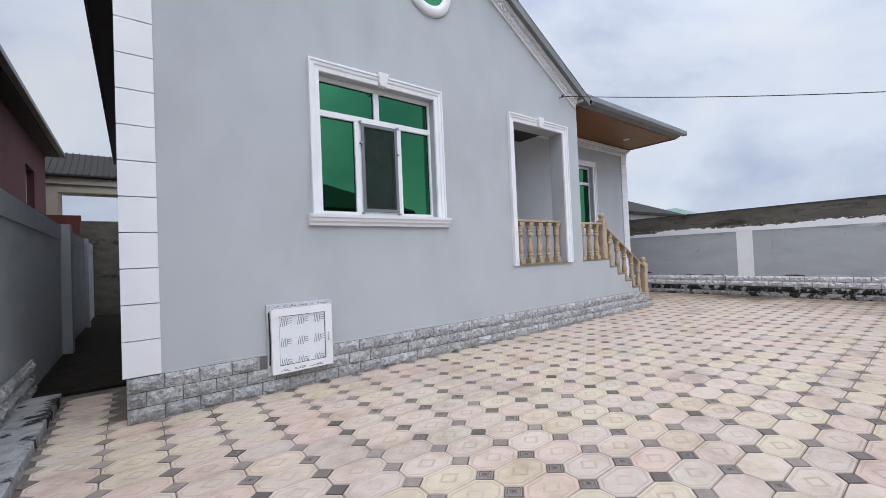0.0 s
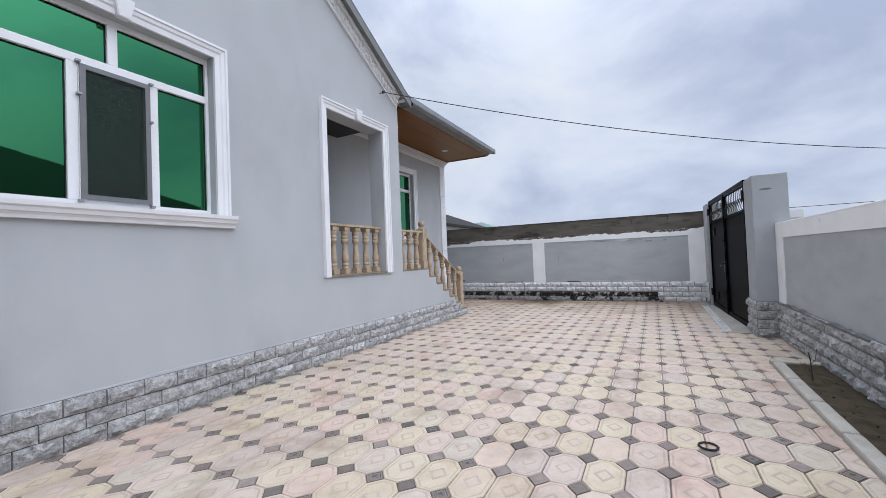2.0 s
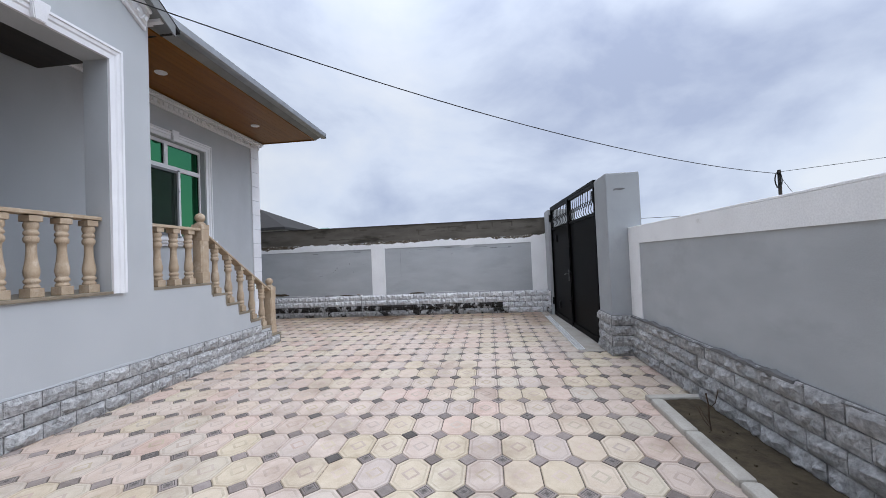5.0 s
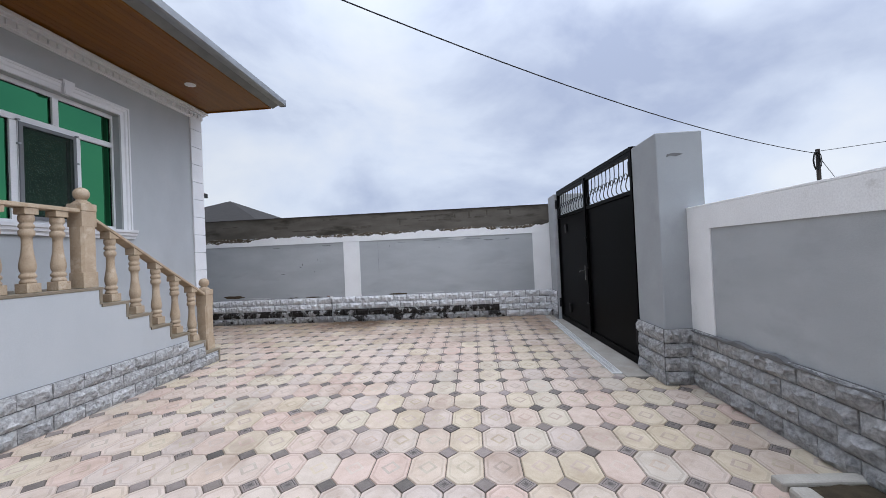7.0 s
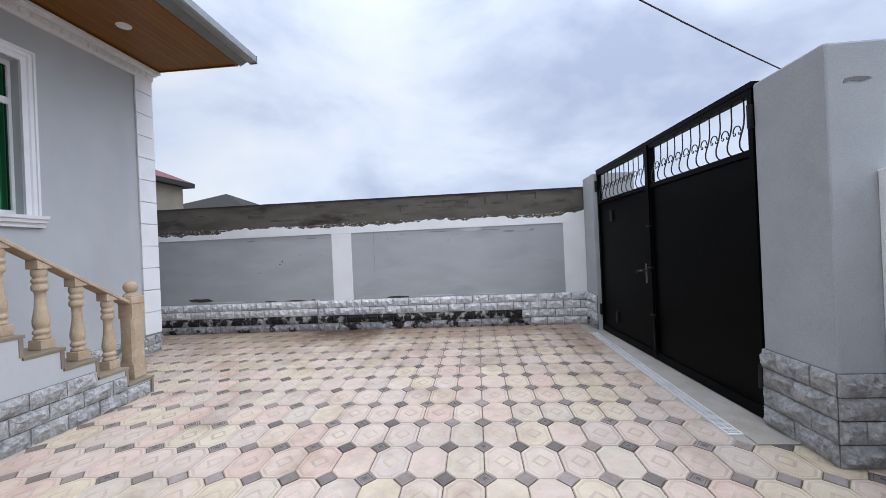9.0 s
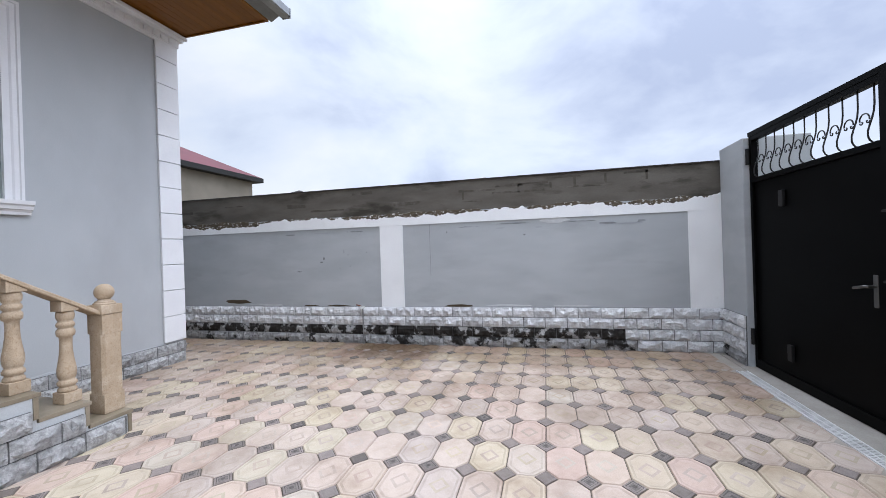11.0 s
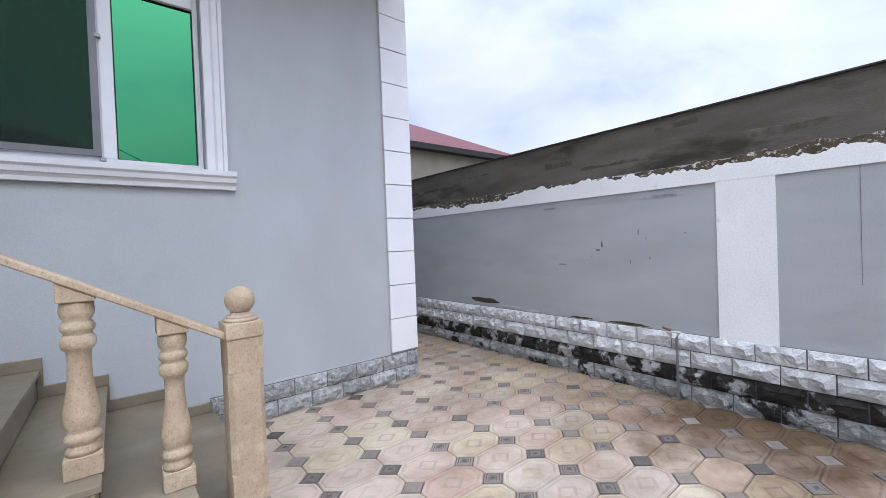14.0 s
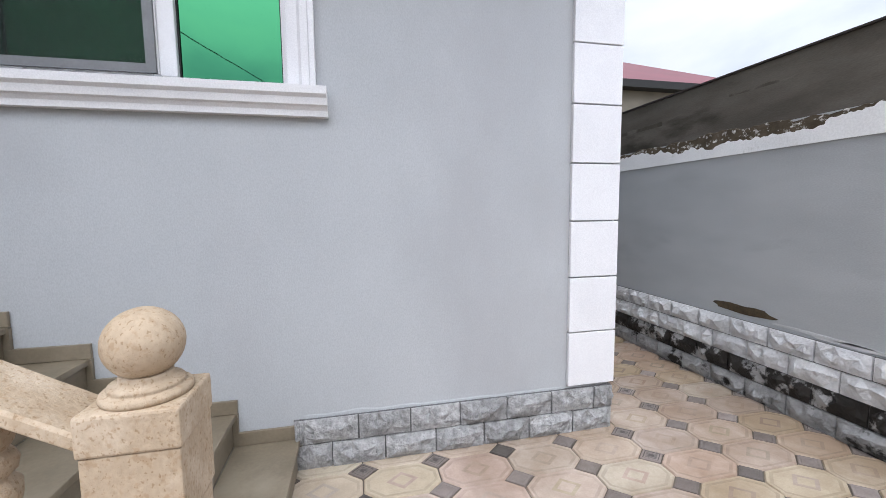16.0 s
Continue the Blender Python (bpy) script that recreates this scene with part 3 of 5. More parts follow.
for x in (8.72, 11.3):
    lamp = empty("soffit_spotlight", label="small round white recessed spotlight in pine soffit", category="spotlight", group="soffit spotlights")
    part("trim_ring", lathe(bmesh.new(), [(0.085, 4.606), (0.09, 4.612), (0.09, 4.6175)], x, 5.78, 24), M_LAMP, lamp, smooth=False)
    part("lens", lathe(bmesh.new(), [(0.055, 4.600), (0.062, 4.6055)], x, 5.78, 20), M_LAMP, lamp)
# cornice on the porch wall
corn = empty("porch_cornice", label="white moulded cornice with dentils under the soffit", category="cornice", kind="structure")
bm = bmesh.new()
for z0, z1, d in ((4.40, 4.43, 0.03), (4.43, 4.52, 0.045), (4.52, 4.56, 0.085), (4.56, 4.598, 0.12)):
    box(bm, 7.55, XE + d, YR - d, YR - 0.001, z0, z1)
    box(bm, XE + 0.001, XE + d, YR, 9.0, z0, z1)
part("moulding", bm, M_WHITE, corn)
for i in range(41):
    x = 7.58 + i * 0.12
    part("dentil", boxed(x, x + 0.06, YR - 0.068, YR - 0.045, 4.44, 4.505), M_WHITE, corn)


# ---- windows ----
FRAME_PROF = [(0.0, 0.0), (0.0, 0.028), (0.055, 0.032), (0.07, 0.045), (0.105, 0.048), (0.112, 0.062), (0.137, 0.062), (0.137, 0.0)]
SILL_PROF = [(0, 0), (0.0, 0.045), (0.028, 0.05), (0.045, 0.062), (0.052, 0.078), (0.085, 0.088), (0.1, 0.105), (0.138, 0.11), (0.138, 0)]


def keystone(x, z, parent):
    bm = bmesh.new()
    lo, hi = 0.052, 0.085
    a = [bm.verts.new(p) for p in ((x - lo, 0, z - 0.09), (x + lo, 0, z - 0.09), (x + hi, 0, z + 0.1), (x - hi, 0, z + 0.1))]
    b = [bm.verts.new(p) for p in ((x - lo, -0.078, z - 0.09), (x + lo, -0.078, z - 0.09), (x + hi, -0.095, z + 0.1), (x - hi, -0.095, z + 0.1))]
    bm.faces.new(a)
    bm.faces.new(b[::-1])
    for i in range(4):
        bm.faces.new((a[i], a[(i + 1) % 4], b[(i + 1) % 4], b[i]))
    bmesh.ops.bevel(bm, geom=bm.edges[:], offset=0.008, segments=2, affect="EDGES")
    part("keystone", bm, M_WHITE, parent)


def house_window(dx, dy, name, label, trim=0.0):
    win = empty(name, pose(dx, YG + dy, 0), label=label, category="window", kind="structure")
    x0, x1, z0, z1 = WIN[0] + trim, *WIN[1:]
    bm = sweep(bmesh.new(), [(x0 - 0.004, z0 - 0.005), (x0 - 0.004, z1 + 0.004), (x1 + 0.004, z1 + 0.004), (x1 + 0.004, z0 - 0.005)], FRAME_PROF)
    part("surround", bm, M_WHITE, win, "white moulded plaster surround")
    keystone((x0 + x1) / 2, z1 + 0.075, win)
    bm = bmesh.new()
    prism(bm, [(-d, z0 - 0.14 + o) for o, d in SILL_PROF], x0 - 0.195, x1 + 0.195, axis="x")
    part("window_sill", bm, M_WHITE, win, "white moulded projecting sill")
    f0, f1 = 0.10, 0.165
    fr = part("window_frame", holed(bmesh.new(), x0 + 0.002, x1 - 0.002, z0 - 0.004, z1 - 0.002, f0, f1, [(x0 + 0.035, x1 - 0.035, z0 + 0.06, z1 - 0.06)]), M_PVC, win)
    zt = 3.40
    part("transom", boxed(x0 + 0.036, x1 - 0.036, f0 - 0.004, f1 - 0.004, zt - 0.04, zt + 0.04, bevel=0.005), M_PVC, win)
    m1, m2 = x0 + 0.56 if not trim else x1 - 1.40, x1 - 0.58
    for xm in (m1, m2):
        part("mullion", boxed(xm - 0.04, xm + 0.04, f0 - 0.003, f1 - 0.006, z0 + 0.06, zt - 0.041, bevel=0.005), M_PVC, win)
    xm = (x0 + x1) / 2 - 0.03
    part("mullion", boxed(xm - 0.042, xm + 0.042, f0 - 0.003, f1 - 0.006, zt + 0.041, z1 - 0.06, bevel=0.005), M_PVC, win)
    for a, b, c, d in ((x0 + 0.035, m1 - 0.04, z0 + 0.06, zt - 0.04), (m2 + 0.04, x1 - 0.035, z0 + 0.06, zt - 0.04), (x0 + 0.035, xm - 0.042, zt + 0.04, z1 - 0.06), (xm + 0.042, x1 - 0.035, zt + 0.04, z1 - 0.06)):
        part("pane", boxed(a, b, 0.135, 0.143, c, d), M_GLASS, win, "green mirrored glass pane")
        part("gasket", holed(bmesh.new(), a, b, c, d, 0.125, 0.1345, [(a + 0.008, b - 0.008, c + 0.008, d - 0.008)]), M_RUBBER, win)
    # opening sash behind an insect screen
    a, b, c, d = m1 + 0.04, m2 - 0.04, z0 + 0.06, zt - 0.04
    part("pane", boxed(a + 0.03, b - 0.03, 0.135, 0.143, c + 0.03, d - 0.03), M_GLASS, win, "green mirrored pane behind an insect screen")
    part("sash", holed(bmesh.new(), a, b, c, d, 0.088, 0.15, [(a + 0.04, b - 0.04, c + 0.04, d - 0.04)]), M_PVC, win)
    scr = part("insect_screen", holed(bmesh.new(), a + 0.006, b - 0.006, c + 0.006, d - 0.006, 0.070, 0.087, [(a + 0.05, b - 0.05, c + 0.05, d - 0.05)]), M_MESH_FRAME, win, "grey aluminium insect screen frame")
    part("mesh", boxed(a + 0.049, b - 0.049, 0.079, 0.0795, c + 0.049, d - 0.049), M_NET, scr, "fine dark insect netting")
    for xx, zz in ((a, c + 0.95), (b, c + 0.85), (a - 0.005, d + 0.01), (b + 0.005, d + 0.005), (a, c - 0.01), (b, c - 0.015)):
        part("clip", boxed(xx - 0.018, xx + 0.018, 0.055, 0.095, zz - 0.012, zz + 0.012, bevel=0.004), M_STEEL, scr)
    # flat black sheet; the unlit room's darkness is painted here
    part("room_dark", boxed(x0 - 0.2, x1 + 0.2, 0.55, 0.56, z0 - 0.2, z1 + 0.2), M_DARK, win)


house_window(0, 0, "window_1", "three-light window with green mirrored glass and white surround")
house_window(W2X, W2Y, "window_2", "green mirrored window with white surround above the stair", 0.10)

# round gable window
rnd = empty("window_3", pose(3.72, YG, 5.62), label="round green window in the gable with white ring", category="window", kind="structure")
N = 40
bm = bmesh.new()
prof = [(0.27, 0.0), (0.27, 0.05), (0.33, 0.07), (0.40, 0.06), (0.43, 0.035), (0.43, 0.0)]
rings = [[bm.verts.new((r * math.cos(2 * math.pi * k / N), -d, r * math.sin(2 * math.pi * k / N))) for r, d in prof] for k in range(N)]
for k in range(N):
    for j in range(len(prof)):
        a, b = rings[k], rings[(k + 1) % N]
        bm.faces.new((a[j], b[j], b[(j + 1) % len(prof)], a[(j + 1) % len(prof)]))
part("ring", bm, M_WHITE, rnd, smooth=True)
bm = bmesh.new()
prism(bm, [(0.28 * math.cos(2 * math.pi * k / N), 0.28 * math.sin(2 * math.pi * k / N)) for k in range(N)], -0.012, -0.002)
part("pane", bm, M_GLASS, rnd, "green mirrored glass")

# porch opening surround
po = empty("porch_opening", pose(0, YG, 0), label="white moulded surround of the porch opening", category="opening", kind="structure")
part("surround", sweep(bmesh.new(), [(5.506, 1.255), (5.506, 3.874), (6.964, 3.874), (6.964, 1.255)], FRAME_PROF), M_WHITE, po)
keystone(6.235, 3.95, po)
part("coping", boxed(5.512, 6.958, -0.03, 0.33, 1.25, 1.28, bevel=0.004), M_TREAD, po, "beige stone slab under the balusters")

# inner door of the porch
dr = empty("door_1", pose(0, YR, 0), label="dark doorway with a white moulded surround", category="door", kind="structure")
part("surround", sweep(bmesh.new(), [(5.746, DECK), (5.746, 3.984), (6.834, 3.984), (6.834, DECK)], FRAME_PROF), M_WHITE, dr)
part("leaf", boxed(5.755, 6.825, 0.12, 0.17, DECK + 0.005, 3.975), M_DARKWOOD, dr, "very dark wooden door leaf")
part("knob", lathe(bmesh.new(), [(0.01, 2.3), (0.03, 2.31), (0.03, 2.34), (0.01, 2.35)], 5.86, 0.09, 12), M_CHROME, dr)
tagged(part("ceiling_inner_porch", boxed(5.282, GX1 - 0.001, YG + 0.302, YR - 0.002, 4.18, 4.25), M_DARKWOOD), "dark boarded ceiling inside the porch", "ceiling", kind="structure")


# ---- quoins ----
def quoins(name, x0, x1, yf, z0, z1, pitch, west):
    q = empty(name, label="white block quoins up the house corner", category="quoins", kind="structure")
    z = z0
    first = None
    while z < z1 - 0.05:
        top = min(z + pitch - 0.009, z1)
        bm = bmesh.new()
        ya = yf - 0.028
        xa, xb = (x0 - 0.028, x1) if west else (x0, x1 + 0.028)
        box(bm, xa, xb, ya, yf - 0.001, z, top, bevel=0.003)
        if west:
            box(bm, xa, x0 - 0.001, yf, yf + 0.3, z, top)
        else:
            box(bm, x1 + 0.001, xb, yf, yf + 0.3, z, top)
        part("quoin_block", bm, M_WHITE, q)
        z += pitch


quoins("quoins_west", GX0, 0.215, YG, 0.44, 4.5, 0.348, True)
quoins("quoins_east", 12.20, XE, YR, 0.31, 4.40, 0.352, False)

# ---- porch deck and stair ----
stair = empty("stair", label="polished beige limestone entrance stair with seven risers", category="stair", kind="structure")
X0 = 8.65                       # the deck's nosing
bm = bmesh.new()
box(bm, 5.28, X0 - 0.051, 4.96, YR, -0.05, DECK - 0.031)
for k in range(1, 7):
    box(bm, X0 - 0.051 + (k - 1) * GO, X0 - 0.051 + k * GO, 4.96, YR, -0.05, DECK - k * RISE - 0.031)
part("core", bm, M_RENDER, stair, "grey rendered stair flank")
part("deck_slab", boxed(GX1 - 0.001 + 0.002, X0, 4.925, YR - 0.001, DECK - 0.03, DECK, bevel=0.004), M_TREAD, stair)
part("deck_slab", boxed(5.281, GX1, YG + 0.301, YR - 0.001, DECK - 0.03, DECK), M_TREAD, stair)
for k in range(1, 7):
    z = DECK - k * RISE
    xa = X0 - 0.02 + (k - 1) * GO
    part("tread", boxed(xa + 0.001, X0 + k * GO, 4.925, YR - 0.001, z - 0.03, z, bevel=0.004), M_TREAD, stair)
for k in range(0, 7):
    z = DECK - k * RISE
    xa = X0 - 0.02 + k * GO
    part("riser", boxed(xa - 0.03, xa, 4.921, YR - 0.002, max(0.0, z - RISE), z - 0.031), M_TREAD, stair)
    part("skirting", boxed(xa - GO + 0.002, xa + 0.03, YR - 0.022, YR - 0.002, z + 0.0015, z + 0.075, bevel=0.003), M_TREAD, stair)
    part("skirting", boxed(xa + 0.002, xa + 0.03, YR - 0.021, YR - 0.002, max(0.0, z - RISE), z - 0.001), M_TREAD, stair)
# painted flank flush with the gable wall
bm = bmesh.new()
box(bm, GX1 + 0.001, X0 - 0.03, YG + 0.03, 4.959, -0.05, DECK - 0.031)
for k in range(1, 7):
    box(bm, X0 - 0.03 + (k - 1) * GO, X0 - 0.03 + k * GO, YG + 0.03, 4.959, -0.05, DECK - k * RISE - 0.031)
part("flank", bm, M_RENDER, stair)

YB = 5.095                        # the line of the balusters


def baluster_mesh(h):
    """A turned limestone baluster with square foot and cap, h high."""
    bm = bmesh.new()
    box(bm, -0.062, 0.062, -0.062, 0.062, 0, 0.085, bevel=0.004)
    box(bm, -0.06, 0.06, -0.06, 0.06, h - 0.06, h, bevel=0.004)
    k = (h - 0.145) / 0.60
    P = [(0.054, 0.0), (0.056, 0.018), (0.046, 0.034), (0.044, 0.04), (0.056, 0.052), (0.058, 0.068), (0.048, 0.084), (0.043, 0.090), (0.050, 0.104), (0.056, 0.135), (0.056, 0.165),
         (0.050, 0.205), (0.043, 0.25), (0.038, 0.30), (0.036, 0.36), (0.038, 0.405), (0.050, 0.415), (0.054, 0.43), (0.054, 0.456), (0.045, 0.468), (0.041, 0.474), (0.051, 0.485),
         (0.054, 0.500), (0.048, 0.516), (0.040, 0.524), (0.050, 0.540), (0.054, 0.562), (0.052, 0.585), (0.048, 0.60)]
    lathe(bm, [(r * 1.07, 0.085 + z * k) for r, z in P], seg=18)
    me = bpy.data.meshes.new("baluster")
    bmesh.ops.recalc_face_normals(bm, faces=bm.faces[:])
    bm.to_mesh(me)
    bm.free()
    me.materials.append(M_LIME)
    for p in me.polygons:
        p.use_smooth = p.center.z > 0.086 and p.center.z < h - 0.061
    return me


YD = 5.06                        # the deck's balusters stand a little nearer its edge


def newel(x, y, z, h, r, name_label):
    nw = empty("newel_post", pose(x, y, z), label=name_label, category="newel post", group="stair newel posts")
    w = 0.082
    bm = bmesh.new()
    box(bm, -w, w, -w, w, 0, 0.16, bevel=0.004)
    c = 0.022
    oct_pts = [(-w + c, -w), (w - c, -w), (w, -w + c), (w, w - c), (w - c, w), (-w + c, w), (-w, w - c), (-w, -w + c)]
    prism(bm, oct_pts, 0.16, h - 0.26, axis="z")
    box(bm, -w, w, -w, w, h - 0.26, h - 0.10, bevel=0.003)
    part("shaft", bm, M_LIME, nw)
    bm = bmesh.new()
    box(bm, -w - 0.004, w + 0.004, -w - 0.004, w + 0.004, h - 0.0985, h - 0.02, bevel=0.006)
    part("cap", bm, M_LIME, nw)
    bm = lathe(bmesh.new(), [(0.078, h - 0.02), (0.079, h - 0.012), (0.076, h - 0.005), (0.066, h - 0.004), (0.064, h - 0.001), (0.066, h + 0.003), (0.063, h + 0.008), (0.05, h + 0.009), (0.046, h + 0.016), (0.046, h + 0.024)], seg=24)
    part("neck", bm, M_LIME, nw, smooth=True)
    cz = h + 0.018 + r * 0.93
    bm = lathe(bmesh.new(), [(max(0.003, r * math.sin(math.pi * i / 18)), cz - r * math.cos(math.pi * i / 18)) for i in range(19)], seg=32)
    part("ball", bm, M_LIME, nw, "round pitted limestone ball", smooth=True)


newel(10.485, YB, 0.184, 0.918, 0.070, "square beige limestone newel with ball at the stair foot")
newel(8.565, YD, DECK + 0.002, 0.895, 0.071, "square beige limestone newel with ball on the porch deck")

RAIL_H = 0.815
me_b = baluster_mesh(0.775)


def railing(name, label, bars, rail_bm):
    r = empty(name, label=label, category="balustrade")
    for x, z in bars:
        o = new("baluster", me_b)
        o.matrix_world = pose(x, YD, z)
        o.parent = r
    part("handrail", rail_bm, M_LIME, r)


# rail in the opening and on the deck
bm = boxed(5.515, 6.955, YD - 0.07, YD + 0.07, DECK + 0.79, DECK + 0.83, bevel=0.006)
railing("balustrade", "turned limestone balusters under a stone rail in the porch opening", [(5.76 + 0.275 * i, 1.2815) for i in range(5)], bm)
bm = boxed(GX1 + 0.004, 8.481, YD - 0.07, YD + 0.07, DECK + 0.778, DECK + 0.818, bevel=0.006)
railing("balustrade", "turned limestone balusters under a stone rail beside the deck", [(7.76 + 0.275 * i, DECK + 0.0015) for i in range(3)], bm)
# stair rail
k_s = RISE / GO
bm = bmesh.new()
za = 1.004 + k_s * (10.402 - 8.648)
for zoff, w in ((0.0, 0.07),):
    prism(bm, [(8.648, za), (10.402, 1.004), (10.402, 1.040), (8.648, za + 0.036)], YB - w, YB + w)
bmesh.ops.bevel(bm, geom=bm.edges[:], offset=0.006, segments=1, affect="EDGES")
bars = [(X0 + GO * (k - 0.5) + 0.105, DECK - k * RISE + 0.0015) for k in range(1, 6)]
st_rail = empty("stair_balustrade", label="sloping limestone stair rail on turned balusters", category="balustrade")
for x, z in bars:
    h = 1.004 + k_s * (10.402 - x) - z + 0.03
    b = baluster_mesh(h - 0.02)
    cut = bmesh.new()
    cut.from_mesh(b)
    for v in cut.verts:
        if v.co.z > h - 0.026:
            v.co.z += -k_s * v.co.x - 0.012
    cut.to_mesh(b)
    cut.free()
    o = new("baluster", b)
    o.matrix_world = pose(x, YB, z)
    o.parent = st_rail
part("handrail", bm, M_LIME, st_rail)


# ---- access hatch in the gable's foot ----
ha = empty("access_hatch", pose(0, YG, 0), label="small white plastic hatch still in printed film, standing ajar", category="hatch")
hx0, hx1, hz0, hz1 = 1.20, 1.972, 0.205, 1.0
part("outer_frame", holed(bmesh.new(), hx0, hx1, hz0, hz1, -0.045, 0.04, [(hx0 + 0.05, hx1 - 0.05, hz0 + 0.05, hz1 - 0.05)]), M_FRAME_FILM, ha, "white frame under grey printed film")
# black sheet that paints the shade in the gap behind the sash
part("backing", boxed(hx0 + 0.05, hx1 - 0.05, -0.003, 0.0, hz0 + 0.05, hz1 - 0.05), M_DARK, ha)
sash = empty("sash")
sash.parent = ha
sash.matrix_basis = pose(hx1 - 0.03, -0.047, 0, 0, 0, 1.6)
sw, s0, s1 = 0.715, hz0 + 0.012, hz1 - 0.05
part("sash_frame", holed(bmesh.new(), -sw, 0, s0, s1, -0.05, 0.0, [(-sw + 0.085, -0.085, s0 + 0.085, s1 - 0.085)]), M_PVC, sash)
part("panel", boxed(-sw + 0.085, -0.085, -0.034, -0.02, s0 + 0.085, s1 - 0.085), M_PANEL, sash, "white panel under printed film")
part("gasket", holed(bmesh.new(), -sw + 0.083, -0.083, s0 + 0.083, s1 - 0.083, -0.038, -0.0345, [(-sw + 0.091, -0.091, s0 + 0.091, s1 - 0.091)]), M_RUBBER, sash)
for i in range(3):
    for j in range(3):
        bm = bmesh.new()
        cx, cz = -sw + 0.145 + i * 0.195, s0 + 0.105 + j * 0.235
        lo, hi = s0 + 0.093, s1 - 0.093
        for q in range(4):
            lx, za, zb = cx + q * 0.021 - 0.045, max(lo, cz - 0.045), min(hi, cz + 0.055 - 0.012 * (q % 2))
            prism(bm, [(lx, za), (lx + 0.008, za), (lx + 0.024, zb), (lx + 0.016, zb)], -0.0352, -0.0343)
        for q in range(3):
            za = min(hi - 0.01, max(lo, cz - 0.02 + q * 0.024))
            prism(bm, [(cx + 0.038, za), (cx + 0.085, za + 0.004), (cx + 0.085, za + 0.010), (cx + 0.038, za + 0.008)], -0.0352, -0.0343)
        tagged(part("film_mark", bm, M_FILM, sash, "grey unreadable print on the film"), kind="stuff")


def print_run(parent, a0, a1, d, z, rows):
    """Broken runs of unreadable print along a rail."""
    bm = bmesh.new()
    a = a0
    while a < a1:
        w = rng_f.uniform(0.012, 0.03)
        for r in range(rows if rng_f.random() < 0.6 else 1):
            zz = z + r * 0.013 + rng_f.uniform(-0.004, 0.004)
            prism(bm, [(a, zz), (a + w, zz), (a + w + 0.004, zz + 0.009), (a + 0.004, zz + 0.009)], d - 0.001, d)
        a += w + rng_f.choice((0.006, 0.006, 0.05))
    tagged(part("film_mark", bm, M_FILM, parent), kind="stuff")


rng_f = random.Random(3)
print_run(ha, hx0 + 0.02, hx1 - 0.05, -0.0455, hz1 - 0.036, 2)
print_run(sash, -sw + 0.09, -0.09, -0.0505, s0 + 0.022, 2)
for k in range(9):
    print_run(ha, hx1 - 0.032, hx1 - 0.02, -0.0455, hz0 + 0.06 + k * 0.085, 2)
part("handle", boxed(-0.055, -0.035, -0.085, -0.05, 0.52, 0.62, bevel=0.006), M_PVC, sash, "white plastic handle")
bm = tube(bmesh.new(), [(hx0 + 0.02, -0.05 - 0.03 * math.sin(math.pi * i / 10), 0.92 - 0.06 * i) for i in range(11)], 0.008, 6)
part("loose_gasket", bm, M_RUBBER, ha, "loose black rubber seal")


# ---- ragged edge helper ----
def ragged(bm, a0, a1, lo, base, amp, d0, d1, axis, step=0.02, seed=0.0):
    """A skin from height lo up to a crumbling edge round base."""
    n = int((a1 - a0) / step)
    def edge(u):
        return base + amp * (noise.noise((u * 1.3 + seed, seed, 0)) * 0.9 + noise.noise((u * 6 + seed, 3.1, seed)) * 0.55 + abs(noise.noise((u * 19, seed, 7.7))) * 0.45)
    row = []
    for i in range(n + 1):
        u = a0 + (a1 - a0) * i / n
        z = max(lo + 0.01, edge(u))
        row.append([bm.verts.new((d, u, zz) if axis == "x" else (u, d, zz)) for d, zz in ((d0, lo), (d1, lo), (d1, z - 0.006), (d0, z))])
    for a, b in zip(row, row[1:]):
        for k in range(4):
            bm.faces.new((a[k], b[k], b[(k + 1) % 4], a[(k + 1) % 4]))
    bm.faces.new(row[0])
    bm.faces.new(row[-1][::-1])
    return bm


# ---- far wall ----
fw = empty("wall_far", label="grey rendered yard wall with white bands under a raw cement top", category="wall", kind="structure")
part("core", boxed(XF, XF + 0.25, -1.45, 17.2, -0.05, 2.02), M_FENCE, fw)
bm = boxed(XF + 0.012, XF + 0.24, -0.84, 17.2, 2.0201, 2.465)
part("raised_course", bm, M_CEMENT, fw, "raw brown-grey cement block course")
bm = ragged(bmesh.new(), -0.84, 17.0, 1.90, 2.026, 0.055, XF + 0.011, XF - 0.010, "x", 0.03, 4.2)
part("cement_skin", bm, M_SMEAR, fw, "cement smeared with whitewash")
part("coping_strip", boxed(XF - 0.01, XF + 0.26, -0.84, 17.2, 2.4655, 2.478), M_DARKWOOD, fw, "thin dark damp-proof strip")
PILS = [(-0.84, -0.355), (3.605, 3.985), (8.27, 8.65), (12.6, 12.98)]
bm = bmesh.new()
for a, b in PILS:
    box(bm, XF - 0.012, XF - 0.001, a, b, 0.56, 1.842)
part("white_pilasters", bm, M_WHITEWASH, fw, "whitewashed flat pilasters")
bm = ragged(bmesh.new(), -0.84, 6.2, 1.8425, 1.99, 0.085, XF - 0.001, XF - 0.0135, "x", 0.010, 1.3)
ragged(bm, 6.2, 17.0, 1.8425, 1.955, 0.08, XF - 0.001, XF - 0.0135, "x", 0.012, 5.3)
part("white_band", bm, M_WHITEWASH, fw, "crumbling whitewashed band")
rng = random.Random(7)
